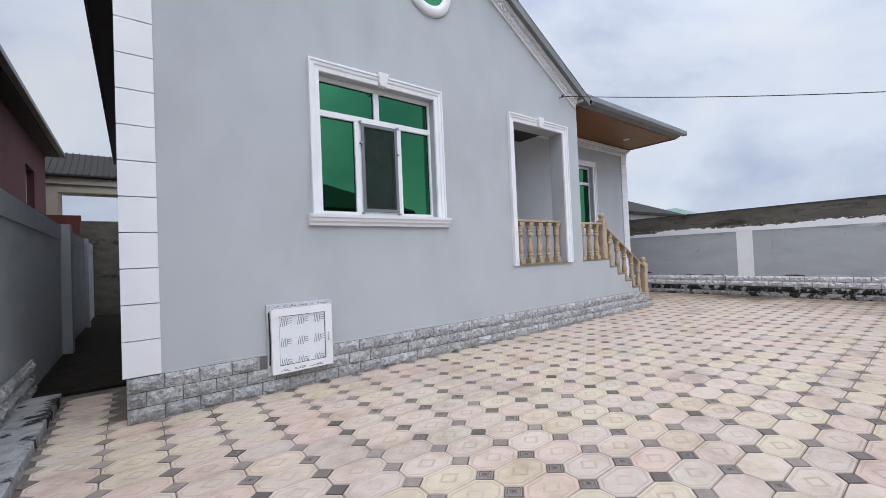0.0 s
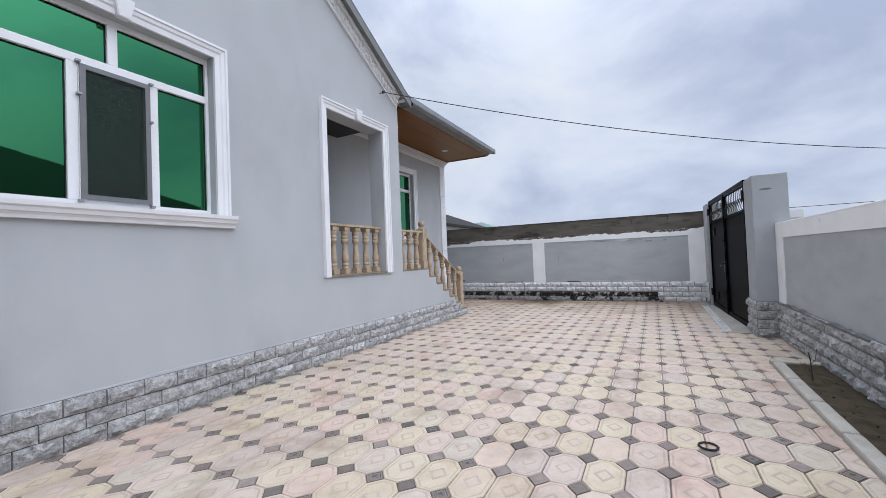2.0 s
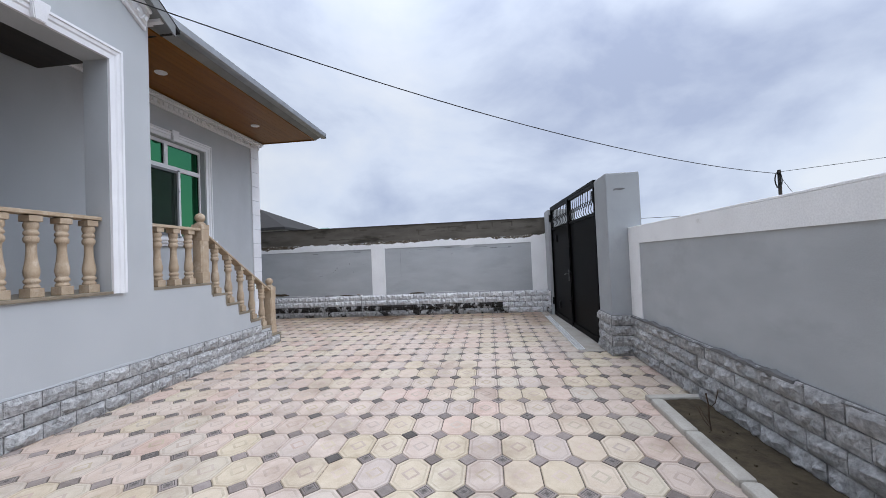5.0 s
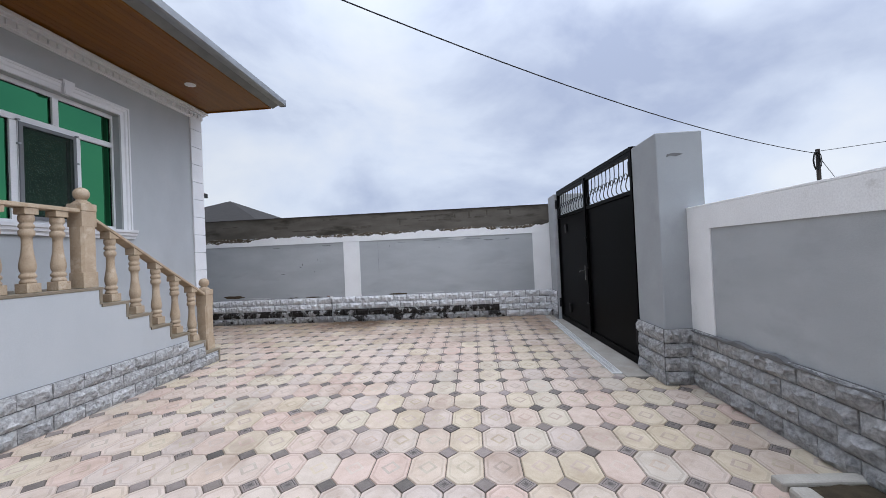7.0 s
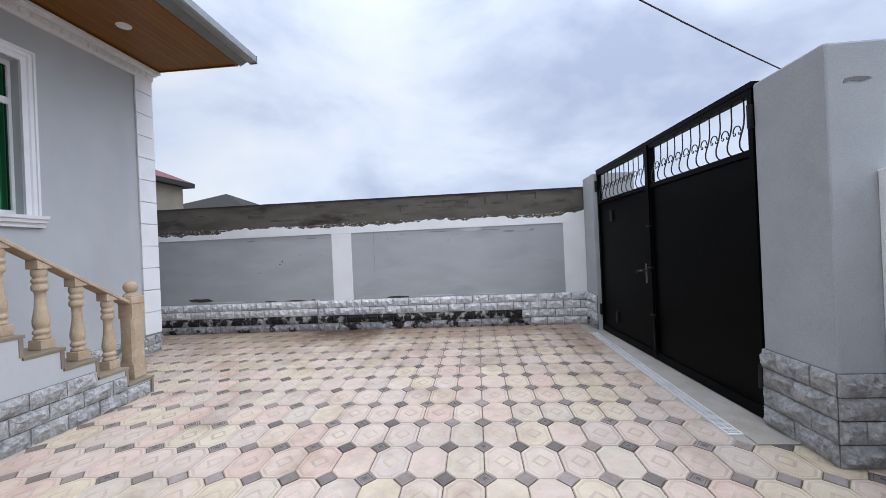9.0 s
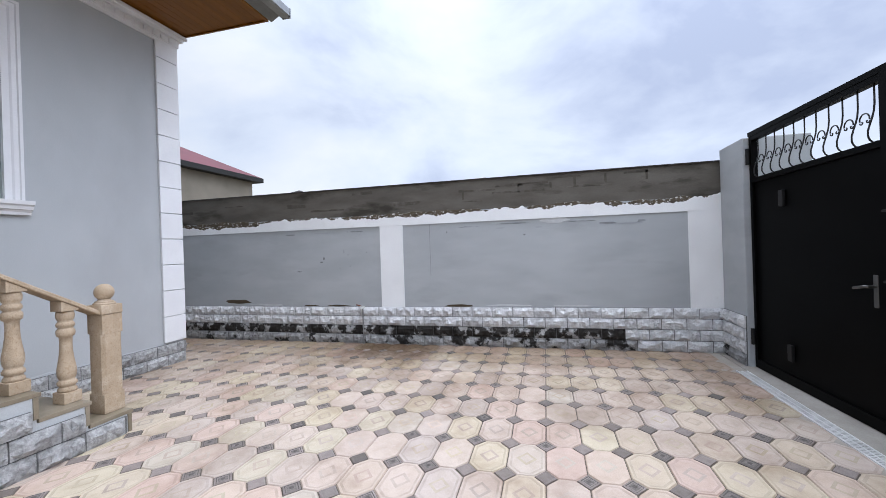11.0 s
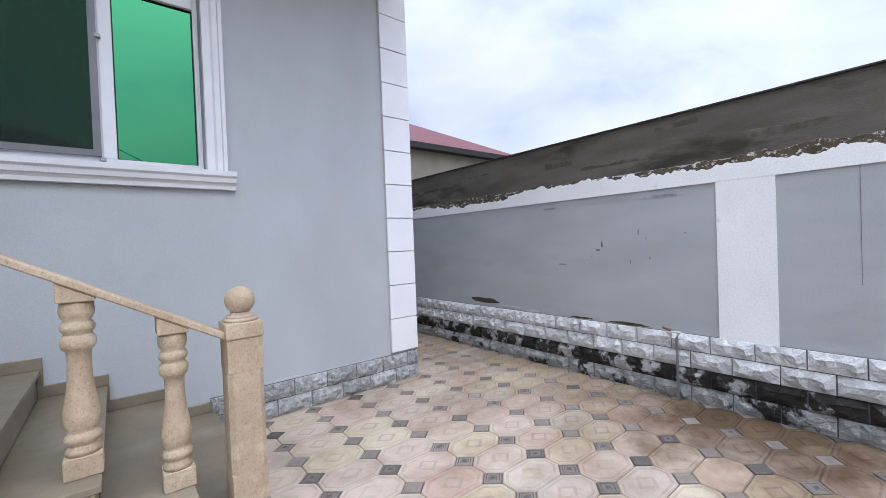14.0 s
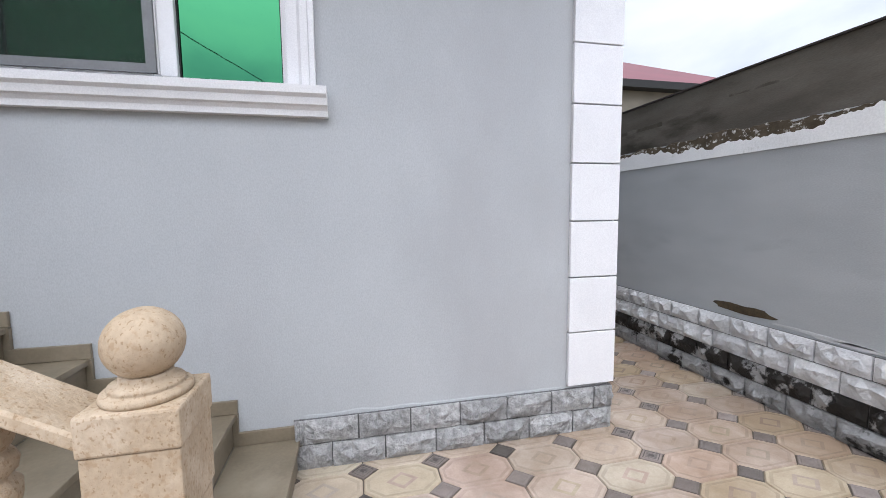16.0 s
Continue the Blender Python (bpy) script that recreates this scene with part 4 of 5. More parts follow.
# damp block joints showing through the raw cement
for y0, wide, z0, high in ((0.55, 0.62, 2.255, 0.022), (1.45, 0.75, 2.235, 0.03), (1.02, 0.035, 2.26, 0.13), (1.75, 0.4, 2.33, 0.03), (2.35, 0.3, 2.14, 0.03), (0.10, 0.03, 2.30, 0.12), (0.10, 0.3, 2.395, 0.02), (3.3, 0.5, 2.15, 0.05),
                           (1.35, 0.03, 2.25, 0.10), (1.40, 0.42, 2.345, 0.022), (1.80, 0.03, 2.24, 0.11), (0.62, 0.03, 2.27, 0.15), (2.15, 0.55, 2.29, 0.025), (2.62, 0.03, 2.18, 0.10), (0.95, 0.40, 2.40, 0.02), (4.6, 0.6, 2.13, 0.03), (5.3, 0.35, 2.21, 0.04), (6.4, 0.5, 2.3, 0.03), (4.1, 0.35, 2.36, 0.03), (7.6, 0.7, 2.22, 0.04)):
    part("damp_joint", ragged(bmesh.new(), y0, y0 + wide, z0, z0 + high, 0.03, XF + 0.0119, XF + 0.0105, "x", 0.012, y0 * 3.7), M_CEMENT_DAMP, fw)


def scar(y, z, ly, lz, seed, mat=M_PLASTER_HOLE, name="plaster_hole"):
    pts = []
    for k in range(22):
        a = 2 * math.pi * k / 22
        q = 1 + 0.45 * noise.noise((math.cos(a) * 1.6 + seed, math.sin(a) * 1.6, seed * 2.3))
        pts.append((y + ly * q * math.cos(a), z + lz * q * math.sin(a) * (1.0 if math.sin(a) > 0 else 0.6)))
    part(name, prism(bmesh.new(), pts, XF - 0.004, XF - 0.0006, axis="x"), mat, fw)


scar(6.68, 0.645, 0.22, 0.042, 1.0)
scar(4.75, 0.588, 0.20, 0.016, 2.2)
scar(5.25, 0.588, 0.13, 0.013, 7.2)
scar(2.75, 0.592, 0.21, 0.024, 3.1)
scar(4.985, 1.35, 0.010, 0.035, 4.4, M_MORTAR, "scratch")
scar(5.03, 1.30, 0.022, 0.012, 14.4, M_MORTAR, "scratch")
scar(4.52, 1.22, 0.004, 0.02, 15.1, M_MORTAR, "scratch")
scar(5.45, 1.15, 0.05, 0.008, 5.7, M_MORTAR, "scratch")
scar(0.35, 1.72, 0.16, 0.014, 6.1, M_PIER, "scratch")
scar(1.55, 1.72, 0.05, 0.012, 8.3, M_PIER, "scratch")
scar(2.1, 1.73, 0.06, 0.01, 9.9, M_PIER, "scratch")
scar(5.0, 1.77, 0.16, 0.012, 10.4, M_PIER, "scratch")
scar(1.33, 1.815, 0.20, 0.075, 12.5, M_PATCH, "repaired_patch")
for y, z, ly, lz, sd in ((0.62, 1.735, 0.12, 0.018, 21.0), (0.20, 1.745, 0.05, 0.022, 22.3), (0.95, 1.78, 0.18, 0.010, 23.1), (1.95, 1.79, 0.25, 0.010, 24.7), (2.55, 1.77, 0.14, 0.012, 25.2), (4.45, 1.775, 0.20, 0.014, 26.6), (5.6, 1.765, 0.22, 0.012, 27.9)):
    scar(y, z, ly, lz, sd, M_DAMP, "cement_smear")
for y, z, ly, lz, sd in ((4.62, 1.46, 0.004, 0.035, 31.0), (4.55, 1.40, 0.003, 0.014, 32.0), (4.70, 1.18, 0.003, 0.022, 33.0), (5.10, 1.24, 0.010, 0.006, 34.0), (4.22, 1.44, 0.006, 0.006, 35.0), (1.75, 1.62, 0.015, 0.010, 36.0), (2.9, 1.70, 0.006, 0.020, 37.0)):
    scar(y, z, ly, lz, sd, M_MORTAR, "scratch")
for y, z, ly, lz, sd in ((6.15, 0.605, 0.30, 0.012, 41.0), (5.95, 0.592, 0.20, 0.016, 42.0), (2.0, 0.60, 0.34, 0.014, 43.0), (1.1, 0.595, 0.30, 0.010, 44.0)):
    scar(y, z, ly, lz, sd, M_PATCH, "lime_smear")
part("crack", boxed(XF - 0.0025, XF - 0.0006, 3.169, 3.172, 1.05, 1.86), M_MORTAR, fw)

bm = ragged(bmesh.new(), 2.28, 2.44, 2.4785, 2.488, 0.012, XF + 0.0, XF + 0.09, "x", 0.01, 2.2)
tagged(part("plaster_scrap", bm, M_WHITEWASH), "small white plaster scrap lying on the wall top", "scrap")

# ---- water pipe with a tap ----
tap = empty("standpipe", label="thin grey water pipe with a tap at the wall foot", category="tap")
part("pipe", tube(bmesh.new(), [(13.70, 4.275, -0.01), (13.70, 4.275, 0.57)], 0.011, 8), M_STEEL, tap)
part("tap", tube(bmesh.new(), [(13.74, 4.275, 0.575), (13.64, 4.275, 0.575), (13.63, 4.275, 0.555)], 0.017, 8), M_DRAIN, tap)
part("supply_stub", tube(bmesh.new(), [(13.735, 4.40, 0.612), (13.72, 4.31, 0.595), (13.71, 4.28, 0.58)], 0.010, 8), M_RUST, tap, "rusty brown pipe stub")
part("tap_lever", boxed(13.665, 13.70, 4.235, 4.315, 0.593, 0.603, bevel=0.003), M_DRAIN, tap)

# ---- street fence ----
fs = empty("wall_street", label="grey rendered street wall framed by white bands", category="wall", kind="structure")
part("core", boxed(-1.25, 8.981, YS - 0.22, YS, -0.05, 1.80), M_FENCE, fs)
bm = bmesh.new()
holed(bm, -1.0, 8.975, 0.56, 1.80, YS - 0.012 + 0.0, YS + 0.011, [(2.0, 8.59, 0.5, 1.588)])
part("white_band", bm, M_WHITEWASH, fs, "whitewashed band")
part("coping", boxed(-1.25, 9.03, YS - 0.225, YS + 0.0105, 1.8005, 1.822, bevel=0.006), M_WHITEWASH, fs, "whitewashed uneven coping")
bm = ragged(bmesh.new(), 5.9, 8.95, 0.552, 0.575, 0.045, YS + 0.001, YS + 0.045, "y", 0.02, 8.8)
ragged(bm, -0.95, 5.9, 0.552, 0.566, 0.018, YS + 0.001, YS + 0.03, "y", 0.03, 2.8)
part("mortar_bead", bm, M_MORTAR, fs, "rough dark mortar bead over the stone base")
# ---- passage fence ----
fp = empty("wall_passage", label="grey rendered passage wall with a paler cap band", category="wall", kind="structure")
part("core", boxed(-1.22, -1.0, -1.45, 17.2, -0.05, 2.30), M_FENCE, fp)
part("cap_band", boxed(-1.23, -0.985, -1.45, 17.0, 2.05, 2.315), M_PIER, fp, "bare cement cap band")
part("buttress", boxed(-0.999, -0.86, 9.75, 10.05, -0.05, 2.33), M_PIER, fp)
part("buttress", boxed(-0.999, -0.90, 13.9, 14.1, -0.05, 2.33), M_PIER, fp)
# dark cement picked to put the passage end's shade into the wall colour
tagged(part("wall_back", boxed(-1.3, 13.9, 17.2, 17.4, -0.05, 3.1), M_CEMENT), "wall closing the passage, dark cement colour standing in for shade", "wall", kind="structure")
tagged(part("passage_floor", boxed(-0.999, GX0 - 0.001, 6.6, 17.2, -0.05, 0.03), M_SHADE_SOIL), "earth floor of the passage, near-black to carry its shade", "floor", kind="structure")
tagged(part("passage_ledge", boxed(-0.999, -0.66, -1.1, 6.35, -0.05, 0.10, bevel=0.012), M_STONE_LOW), "rough damp stone ledge along the passage wall", "ledge", kind="structure")

# ---- gate piers ----
pr = empty("gate_pier", label="tall grey cement gate pier on a split-stone base", category="gate pier", group="gate piers", kind="structure")
bm = boxed(8.98, 9.62, -1.42, YP, -0.05, 2.622, bevel=0.015)
part("shaft", bm, M_PIER, pr)
bm = bmesh.new()
prism(bm, [(-1.22, 2.385), (-1.15, 2.365), (-1.09, 2.375), (-1.05, 2.36), (-1.06, 2.39), (-1.12, 2.40), (-1.19, 2.395)], 8.976, 8.9796, axis="x")
part("cement_scar", bm, M_MORTAR, pr)
pl = empty("gate_pier", label="grey rendered gate pier in the wall corner", category="gate pier", group="gate piers", kind="structure")
part("shaft", boxed(13.175, XF - 0.014, -1.40, -0.735, -0.05, 2.60, bevel=0.01), M_FENCE, pl)

# ---- gate ----
gate = empty("metal_gate", pose(9.632, -0.945, 0, 0, 0, 2.4) @ pose(-9.632, 0.945, 0), label="black painted sheet-steel double gate with scrolled bars on top", category="gate")
GY = -0.975
GL, GM, GR = 13.165, 11.39, 9.632
bar_i = 0
for a, b in ((GM + 0.012, GL), (GR, GM - 0.012)):
    leaf = empty("gate_leaf")
    leaf.parent = gate
    part("sheet", boxed(a + 0.02, b - 0.02, GY - 0.004, GY + 0.004, 0.02, 2.12), M_GATE, leaf)
    part("leaf_frame", holed(bmesh.new(), a, b, 0.010, 2.60, GY - 0.03, GY + 0.03, [(a + 0.05, b - 0.05, 0.10, 2.08), (a + 0.05, b - 0.05, 2.13, 2.55)]), M_GATE, leaf)
    n = 11
    for i in range(n):
        x = a + 0.05 + (b - a - 0.1) * (i + 0.5) / n
        pts = [(x, GY, 2.555), (x, GY, 2.42), (x, GY + 0.006, 2.36), (x, GY + 0.018, 2.31), (x, GY + 0.034, 2.26), (x, GY + 0.046, 2.215), (x, GY + 0.046, 2.175), (x, GY + 0.034, 2.145), (x, GY + 0.012, 2.128)]
        part("bar", tube(bmesh.new(), pts, 0.0065, 6), M_IRON, leaf)
        if i < n - 1:
            xm, r = x + (b - a - 0.1) / n / 2, 0.046
            arc = [(xm + r * math.cos(t), GY + 0.012, 2.315 + r * math.sin(t)) for t in [math.pi * (-0.05 + 1.1 * q / 10) for q in range(11)]]
            bm = tube(bmesh.new(), arc, 0.0055, 5)
            for sg in (-1, 1):
                cxs = xm + sg * (r - 0.018)
                sp = [(cxs + sg * (0.018 - 0.0012 * q) * math.cos(-q * 0.42), GY + 0.012, 2.300 + (0.018 - 0.0012 * q) * math.sin(-q * 0.42)) for q in range(11)]
                tube(bm, sp, 0.005, 5)
            part("scroll", bm, M_IRON, leaf)
part("lintel_bar", boxed(GR - 0.01, GL + 0.012, GY - 0.035, GY + 0.035, 2.603, 2.65), M_GATE, gate)
part("meeting_strip", boxed(GM - 0.035, GM + 0.035, GY + 0.031, GY + 0.045, 0.05, 2.60), M_GATE, gate)
hd = empty("lock")
hd.parent = gate
part("lock_plate", boxed(GM + 0.105, GM + 0.145, GY + 0.031, GY + 0.039, 0.92, 1.16, bevel=0.004), M_CHROME, hd, "worn steel lock plate")
part("lever", tube(bmesh.new(), [(GM + 0.125, GY + 0.035, 1.075), (GM + 0.125, GY + 0.085, 1.075), (GM + 0.15, GY + 0.095, 1.075), (GM + 0.25, GY + 0.092, 1.055)], 0.011, 8), M_CHROME, hd, "steel lever handle")
for z in (1.62, 1.12, 0.55):
    part("bolt", tube(bmesh.new(), [(GM + 0.02, GY + 0.06, z), (GM - 0.12, GY + 0.06, z), (GM - 0.125, GY + 0.10, z)], 0.009, 6), M_IRON, gate)
for x, z in ((GL - 0.55, 1.85), (GL - 0.62, 0.32)):
    part("bracket", boxed(x - 0.035, x + 0.035, GY + 0.005, GY + 0.035, z - 0.08, z + 0.08, bevel=0.005), M_IRON, gate)
for x, z in ((GL + 0.0, 2.38), (GL + 0.0, 0.35), (GR, 2.38), (GR, 0.35)):
    part("hinge", tube(bmesh.new(), [(x, GY + 0.045, z - 0.09), (x, GY + 0.045, z + 0.09)], 0.022, 10), M_IRON, gate)
part("drop_bolt", tube(bmesh.new(), [(GM - 0.06, GY + 0.055, 0.02), (GM - 0.06, GY + 0.055, 0.55)], 0.010, 6), M_IRON, gate)

# ---- drain channel ----
dn = empty("drain_channel", label="pale plastic drain grating set in front of the gate", category="drain")
# shallow solid box; the channel's inner shade is its black colour
part("trough", boxed(9.44, 12.98, -0.643, -0.532, -0.045, -0.004), M_DARK, dn)
part("edge", boxed(9.43, 12.99, -0.645, -0.633, -0.04, 0.008), M_DRAIN, dn)
part("edge", boxed(9.43, 12.99, -0.542, -0.530, -0.04, 0.008), M_DRAIN, dn)
part("end_cap", boxed(9.40, 9.4285, -0.645, -0.53, -0.04, 0.008), M_DRAIN, dn)

part("spine", boxed(9.445, 12.985, -0.592, -0.584, -0.003, 0.007), M_DRAIN, dn)
bm = bmesh.new()
x = 9.45
while x < 12.97:
    box(bm, x, x + 0.011, -0.6325, -0.5425, -0.003, 0.006)
    x += 0.022
tagged(part("grating", bm, M_DRAIN, dn), kind="stuff")

# ---- planting bed ----
bm = bmesh.new()
nx, ny = 60, 8
vs = [[bm.verts.new((-0.6 + 7.75 * i / nx, -1.2 + 0.46 * j / ny, 0.028 + 0.022 * noise.noise((i * 0.35, j * 0.5, 2.0)))) for j in range(ny + 1)] for i in range(nx + 1)]
for i in range(nx):
    for j in range(ny):
        bm.faces.new((vs[i][j], vs[i + 1][j], vs[i + 1][j + 1], vs[i][j + 1]))
tagged(part("soil_bed", bm, M_SOIL, smooth=True), "dark bare soil in the planting bed", "soil", kind="structure")
kerb = empty("kerb", label="pale concrete kerbstones round the planting bed", category="kerb", kind="structure")
for i in range(10):
    xb = 7.08 - i * 0.72
    bm = boxed(-0.705, 0.0, -0.06, 0.06, -0.05, 0.055, bevel=0.022)
    o = part("kerbstone", bm, M_KERB, kerb)
    o.matrix_world = pose(xb, (-0.776, -0.756, -0.744, -0.738, -0.730)[min(i, 4)], 0, 0, 0, (-1.6, -0.9, -0.5, -0.6, 0.4)[min(i, 4)] if i < 5 else 0)
o = part("kerbstone", boxed(-0.05, 0.05, -0.26, 0.25, -0.05, 0.052, bevel=0.014), M_KERB, kerb)
o.matrix_world = pose(7.165, -0.96, 0, 0, 0, 2)


def dead_shrub(x, y, h, seed):
    r = random.Random(seed)
    t = empty("dead_shrub", pose(x, y, 0.0), label="small leafless dead shrub in the soil bed", category="shrub", group="dead shrubs")
    part("stem", tube(bmesh.new(), [(0, 0, 0), (0.01, 0.01, h * 0.4), (-0.01, 0.02, h * 0.75), (0.0, 0.03, h)], 0.006, 5), M_TWIG, t)
    for k in range(6):
        z0 = h * r.uniform(0.15, 0.8)
        dx, dy = r.uniform(-0.1, 0.1), r.uniform(-0.1, 0.1)
        part("twig", tube(bmesh.new(), [(0, 0.01, z0), (dx * 0.6, dy * 0.6, z0 + 0.06), (dx, dy, z0 + r.uniform(0.10, 0.2))], 0.003, 4), M_TWIG, t)


dead_shrub(6.40, -0.92, 0.33, 1)
dead_shrub(4.75, -0.98, 0.20, 2)
bm = bmesh.new()
for i in range(60):
    x, y, s = rng.uniform(2, 7.0), rng.uniform(-1.12, -0.75), rng.uniform(0.006, 0.022)
    box(bm, x, x + s, y, y + s * 0.8, 0.01, 0.03 + s * 0.5)
tagged(part("soil_crumbs", bm, M_SOIL), "small clods and pebbles on the bed", "clods", kind="stuff")

# ---- rubber ring left on the paving ----
bm = tube(bmesh.new(), [(4.40 + 0.062 * math.cos(k * math.pi / 10), 0.215 + 0.062 * math.sin(k * math.pi / 10), 0.009) for k in range(21)], 0.008, 6)
tagged(part("rubber_ring", bm, M_RUBBER), "thin black rubber ring lying on the paving", "ring")

# ---- cables and pole ----
def sagging(a, b, sag, r=0.008, n=24):
    a, b = Vector(a), Vector(b)
    return tube(bmesh.new(), [a.lerp(b, i / n) - Vector((0, 0, sag * 4 * (i / n) * (1 - i / n))) for i in range(n + 1)], r, 5)


br = empty("cable_bracket", label="small hooked steel cable bracket on the gable wall", category="bracket")
part("arm", tube(bmesh.new(), [(6.95, YG, 4.60), (6.95, YG - 0.10, 4.60), (6.95, YG - 0.12, 4.63)], 0.012, 6), M_STEEL, br)
part("insulator", lathe(bmesh.new(), [(0.012, 4.58), (0.02, 4.59), (0.02, 4.62), (0.012, 4.63)], 6.95, YG - 0.08, 10), M_IRON, br)
tagged(part("power_cable", sagging((6.95, YG - 0.10, 4.60), (13.98, -6.6, 3.29), 0.36, 0.0078), M_CABLE), "thin black overhead cable from house to pole", "cable")
pole = empty("utility_pole", label="short dark utility pole with coiled black cable", category="utility pole")
part("shaft", tube(bmesh.new(), [(13.98, -6.62, -0.06), (13.98, -6.62, 3.38)], 0.04, 10), M_POLE, pole)
bm = bmesh.new()
for k in range(5):
    tube(bm, [(13.93 + 0.03 * math.cos(k), -6.55 + (0.045 + 0.012 * k) * math.cos(t * 0.63), 3.12 + 0.20 * math.sin(t * 0.63)) for t in range(11)], 0.008, 5)
part("cable_coil", bm, M_CABLE, pole, "coil of black spare cable")
tagged(part("power_cable", sagging((13.98, -6.6, 3.33), (6.0, -16.0, 3.34), 0.05, 0.006), M_CABLE), "thin black cable running on from the pole", "cable")
far_pole = empty("utility_pole", label="thin dark utility pole beyond the gate", category="utility pole")
part("shaft", tube(bmesh.new(), [(25.0, -3.4, -0.06), (25.0, -3.4, 3.22)], 0.04, 10), M_POLE, far_pole)
tagged(part("power_cable", sagging((25.0, -3.4, 3.19), (25.0, -15.0, 3.24), 0.02, 0.014), M_CABLE), "distant black cable behind the street wall", "cable")
tagged(part("power_cable", sagging((13.98, -6.6, 3.28), (13.72, -7.7, 1.5), 0.1, 0.006), M_CABLE), "slack black cable hanging from the pole", "cable")


# ---- neighbours ----
def hip_house(name, label, x0, x1, y0, y1, eave, slope, wall_mat, roof_mat, over=0.35):
    h = empty(name, label=label, category="house")
    part("wall", boxed(x0 + over, x1 - over, y0 + over, y1 - over, -0.06, eave), wall_mat, h)
    half = min(x1 - x0, y1 - y0) / 2
    r = half * slope
    bm = bmesh.new()
    lo = [bm.verts.new(p) for p in ((x0, y0, eave), (x1, y0, eave), (x1, y1, eave), (x0, y1, eave))]
    if x1 - x0 > y1 - y0:
        a, b = bm.verts.new((x0 + half, y0 + half, eave + r)), bm.verts.new((x1 - half, y0 + half, eave + r))
        for f in ((lo[0], lo[1], b, a), (lo[1], lo[2], b), (lo[2], lo[3], a, b), (lo[3], lo[0], a)):
            bm.faces.new(f)
    else:
        a, b = bm.verts.new((x0 + half, y0 + half, eave + r)), bm.verts.new((x0 + half, y1 - half, eave + r))
        for f in ((lo[0], lo[1], a), (lo[1], lo[2], b, a), (lo[2], lo[3], b), (lo[3], lo[0], a, b)):
            bm.faces.new(f)
    bm.faces.new(lo)
    part("roof", bm, roof_mat, h)
    part("fascia", boxed(x0 - 0.02, x1 + 0.02, y0 - 0.02, y1 + 0.02, eave - 0.22, eave - 0.005), M_RUBBER if over > 0.1 else wall_mat, h)
    return h


hip_house("neighbour_house", "bare blockwork house with a maroon metal hip roof", 13.95, 25.0, 14.9, 26.0, 5.22, 0.52, M_BLOCKWORK, M_MAROON_ROOF)
hip_house("neighbour_house", "distant house with a dark hip roof", 36.0, 48.0, 18.2, 30.2, 4.9, 0.44, M_PIER, M_ROOF)
hip_house("neighbour_house", "distant house with a grey-green hip roof", 58.0, 66.0, 21.0, 30.0, 5.4, 0.42, M_BEIGE, M_GREEN_ROOF)
hip_house("neighbour_house", "low pale rendered building beyond the gate", 15.7, 17.3, -3.3, -2.3, 2.46, 0.05, M_WHITE, M_WHITE, 0.03)
hip_house("neighbour_house", "house with a dark hip roof across the street", -4.0, 13.5, -23.0, -10.0, 4.3, 0.5, M_PIER, M_ROOF)
bh = empty("burgundy_house", label="burgundy rendered neighbour house with a dark metal eave", category="house")
part("wall", holed(bmesh.new(), 2.0, 18.3, -0.06, 5.35, -2.5, -2.2, [(15.2, 16.4, 3.3, 4.45)], axis="x"), M_BURGUNDY, bh)
part("end_wall", boxed(-8, -2.5, 18.0, 18.3, -0.06, 5.35), M_BURGUNDY, bh)
wn = empty("window")
wn.parent = bh
part("frame", holed(bmesh.new(), 15.2, 16.4, 3.3, 4.45, -2.42, -2.36, [(15.28, 15.76, 3.38, 4.37), (15.84, 16.32, 3.38, 4.37)], axis="x"), M_PVC, wn)
part("pane", boxed(-2.40, -2.39, 15.25, 16.35, 3.35, 4.40), M_SCREEN, wn, "dark glass")
bm = prism(bmesh.new(), [(-1.85, 5.40), (-5.2, 6.9), (-8.5, 5.40), (-8.5, 5.46), (-5.2, 6.97), (-1.85, 5.46)], 1.6, 18.5)
part("roof", bm, M_ROOF, bh)
part("gutter", boxed(-1.86, -1.72, 1.6, 18.5, 5.36, 5.48, bevel=0.015), M_FASCIA, bh, "grey metal gutter")
part("soffit", boxed(-2.2, -1.87, 1.6, 18.4, 5.33, 5.36), M_DARKWOOD, bh)
pv = empty("pavilion", label="beige pavilion with a ribbed dark metal roof", category="pavilion")
part("front_wall", holed(bmesh.new(), -2.5, 1.2, -0.06, 4.95, 20.0, 20.25, [(-2.1, 0.9, 1.0, 4.42)]), M_BEIGE, pv)
part("rear_wall", holed(bmesh.new(), -2.5, 1.2, -0.06, 4.95, 23.0, 23.25, [(-2.3, 1.05, 1.0, 4.75)]), M_BEIGE, pv)
part("lintel", boxed(-2.5, 1.2, 19.9, 20.0, 4.70, 4.95), M_BEIGE, pv)
bm = prism(bmesh.new(), [(19.7, 4.98), (21.6, 6.15), (23.5, 4.98), (23.5, 5.04), (21.6, 6.21), (19.7, 5.04)], -2.8, 1.5, axis="x")
pv_roof = part("roof", bm, M_ROOF, pv)
for i in range(22):
    x = -2.75 + i * 0.19
    part("rib", prism(bmesh.new(), [(19.7, 5.041), (21.6, 6.211), (21.6, 6.25), (19.7, 5.08)], x, x + 0.035, axis="x"), M_ROOF, pv_roof)
tagged(part("red_wall", boxed(-3.2, -1.32, 17.9, 17.99, -0.06, 3.35), M_BRICK_RED), "low red rendered wall behind the passage", "wall", kind="structure")

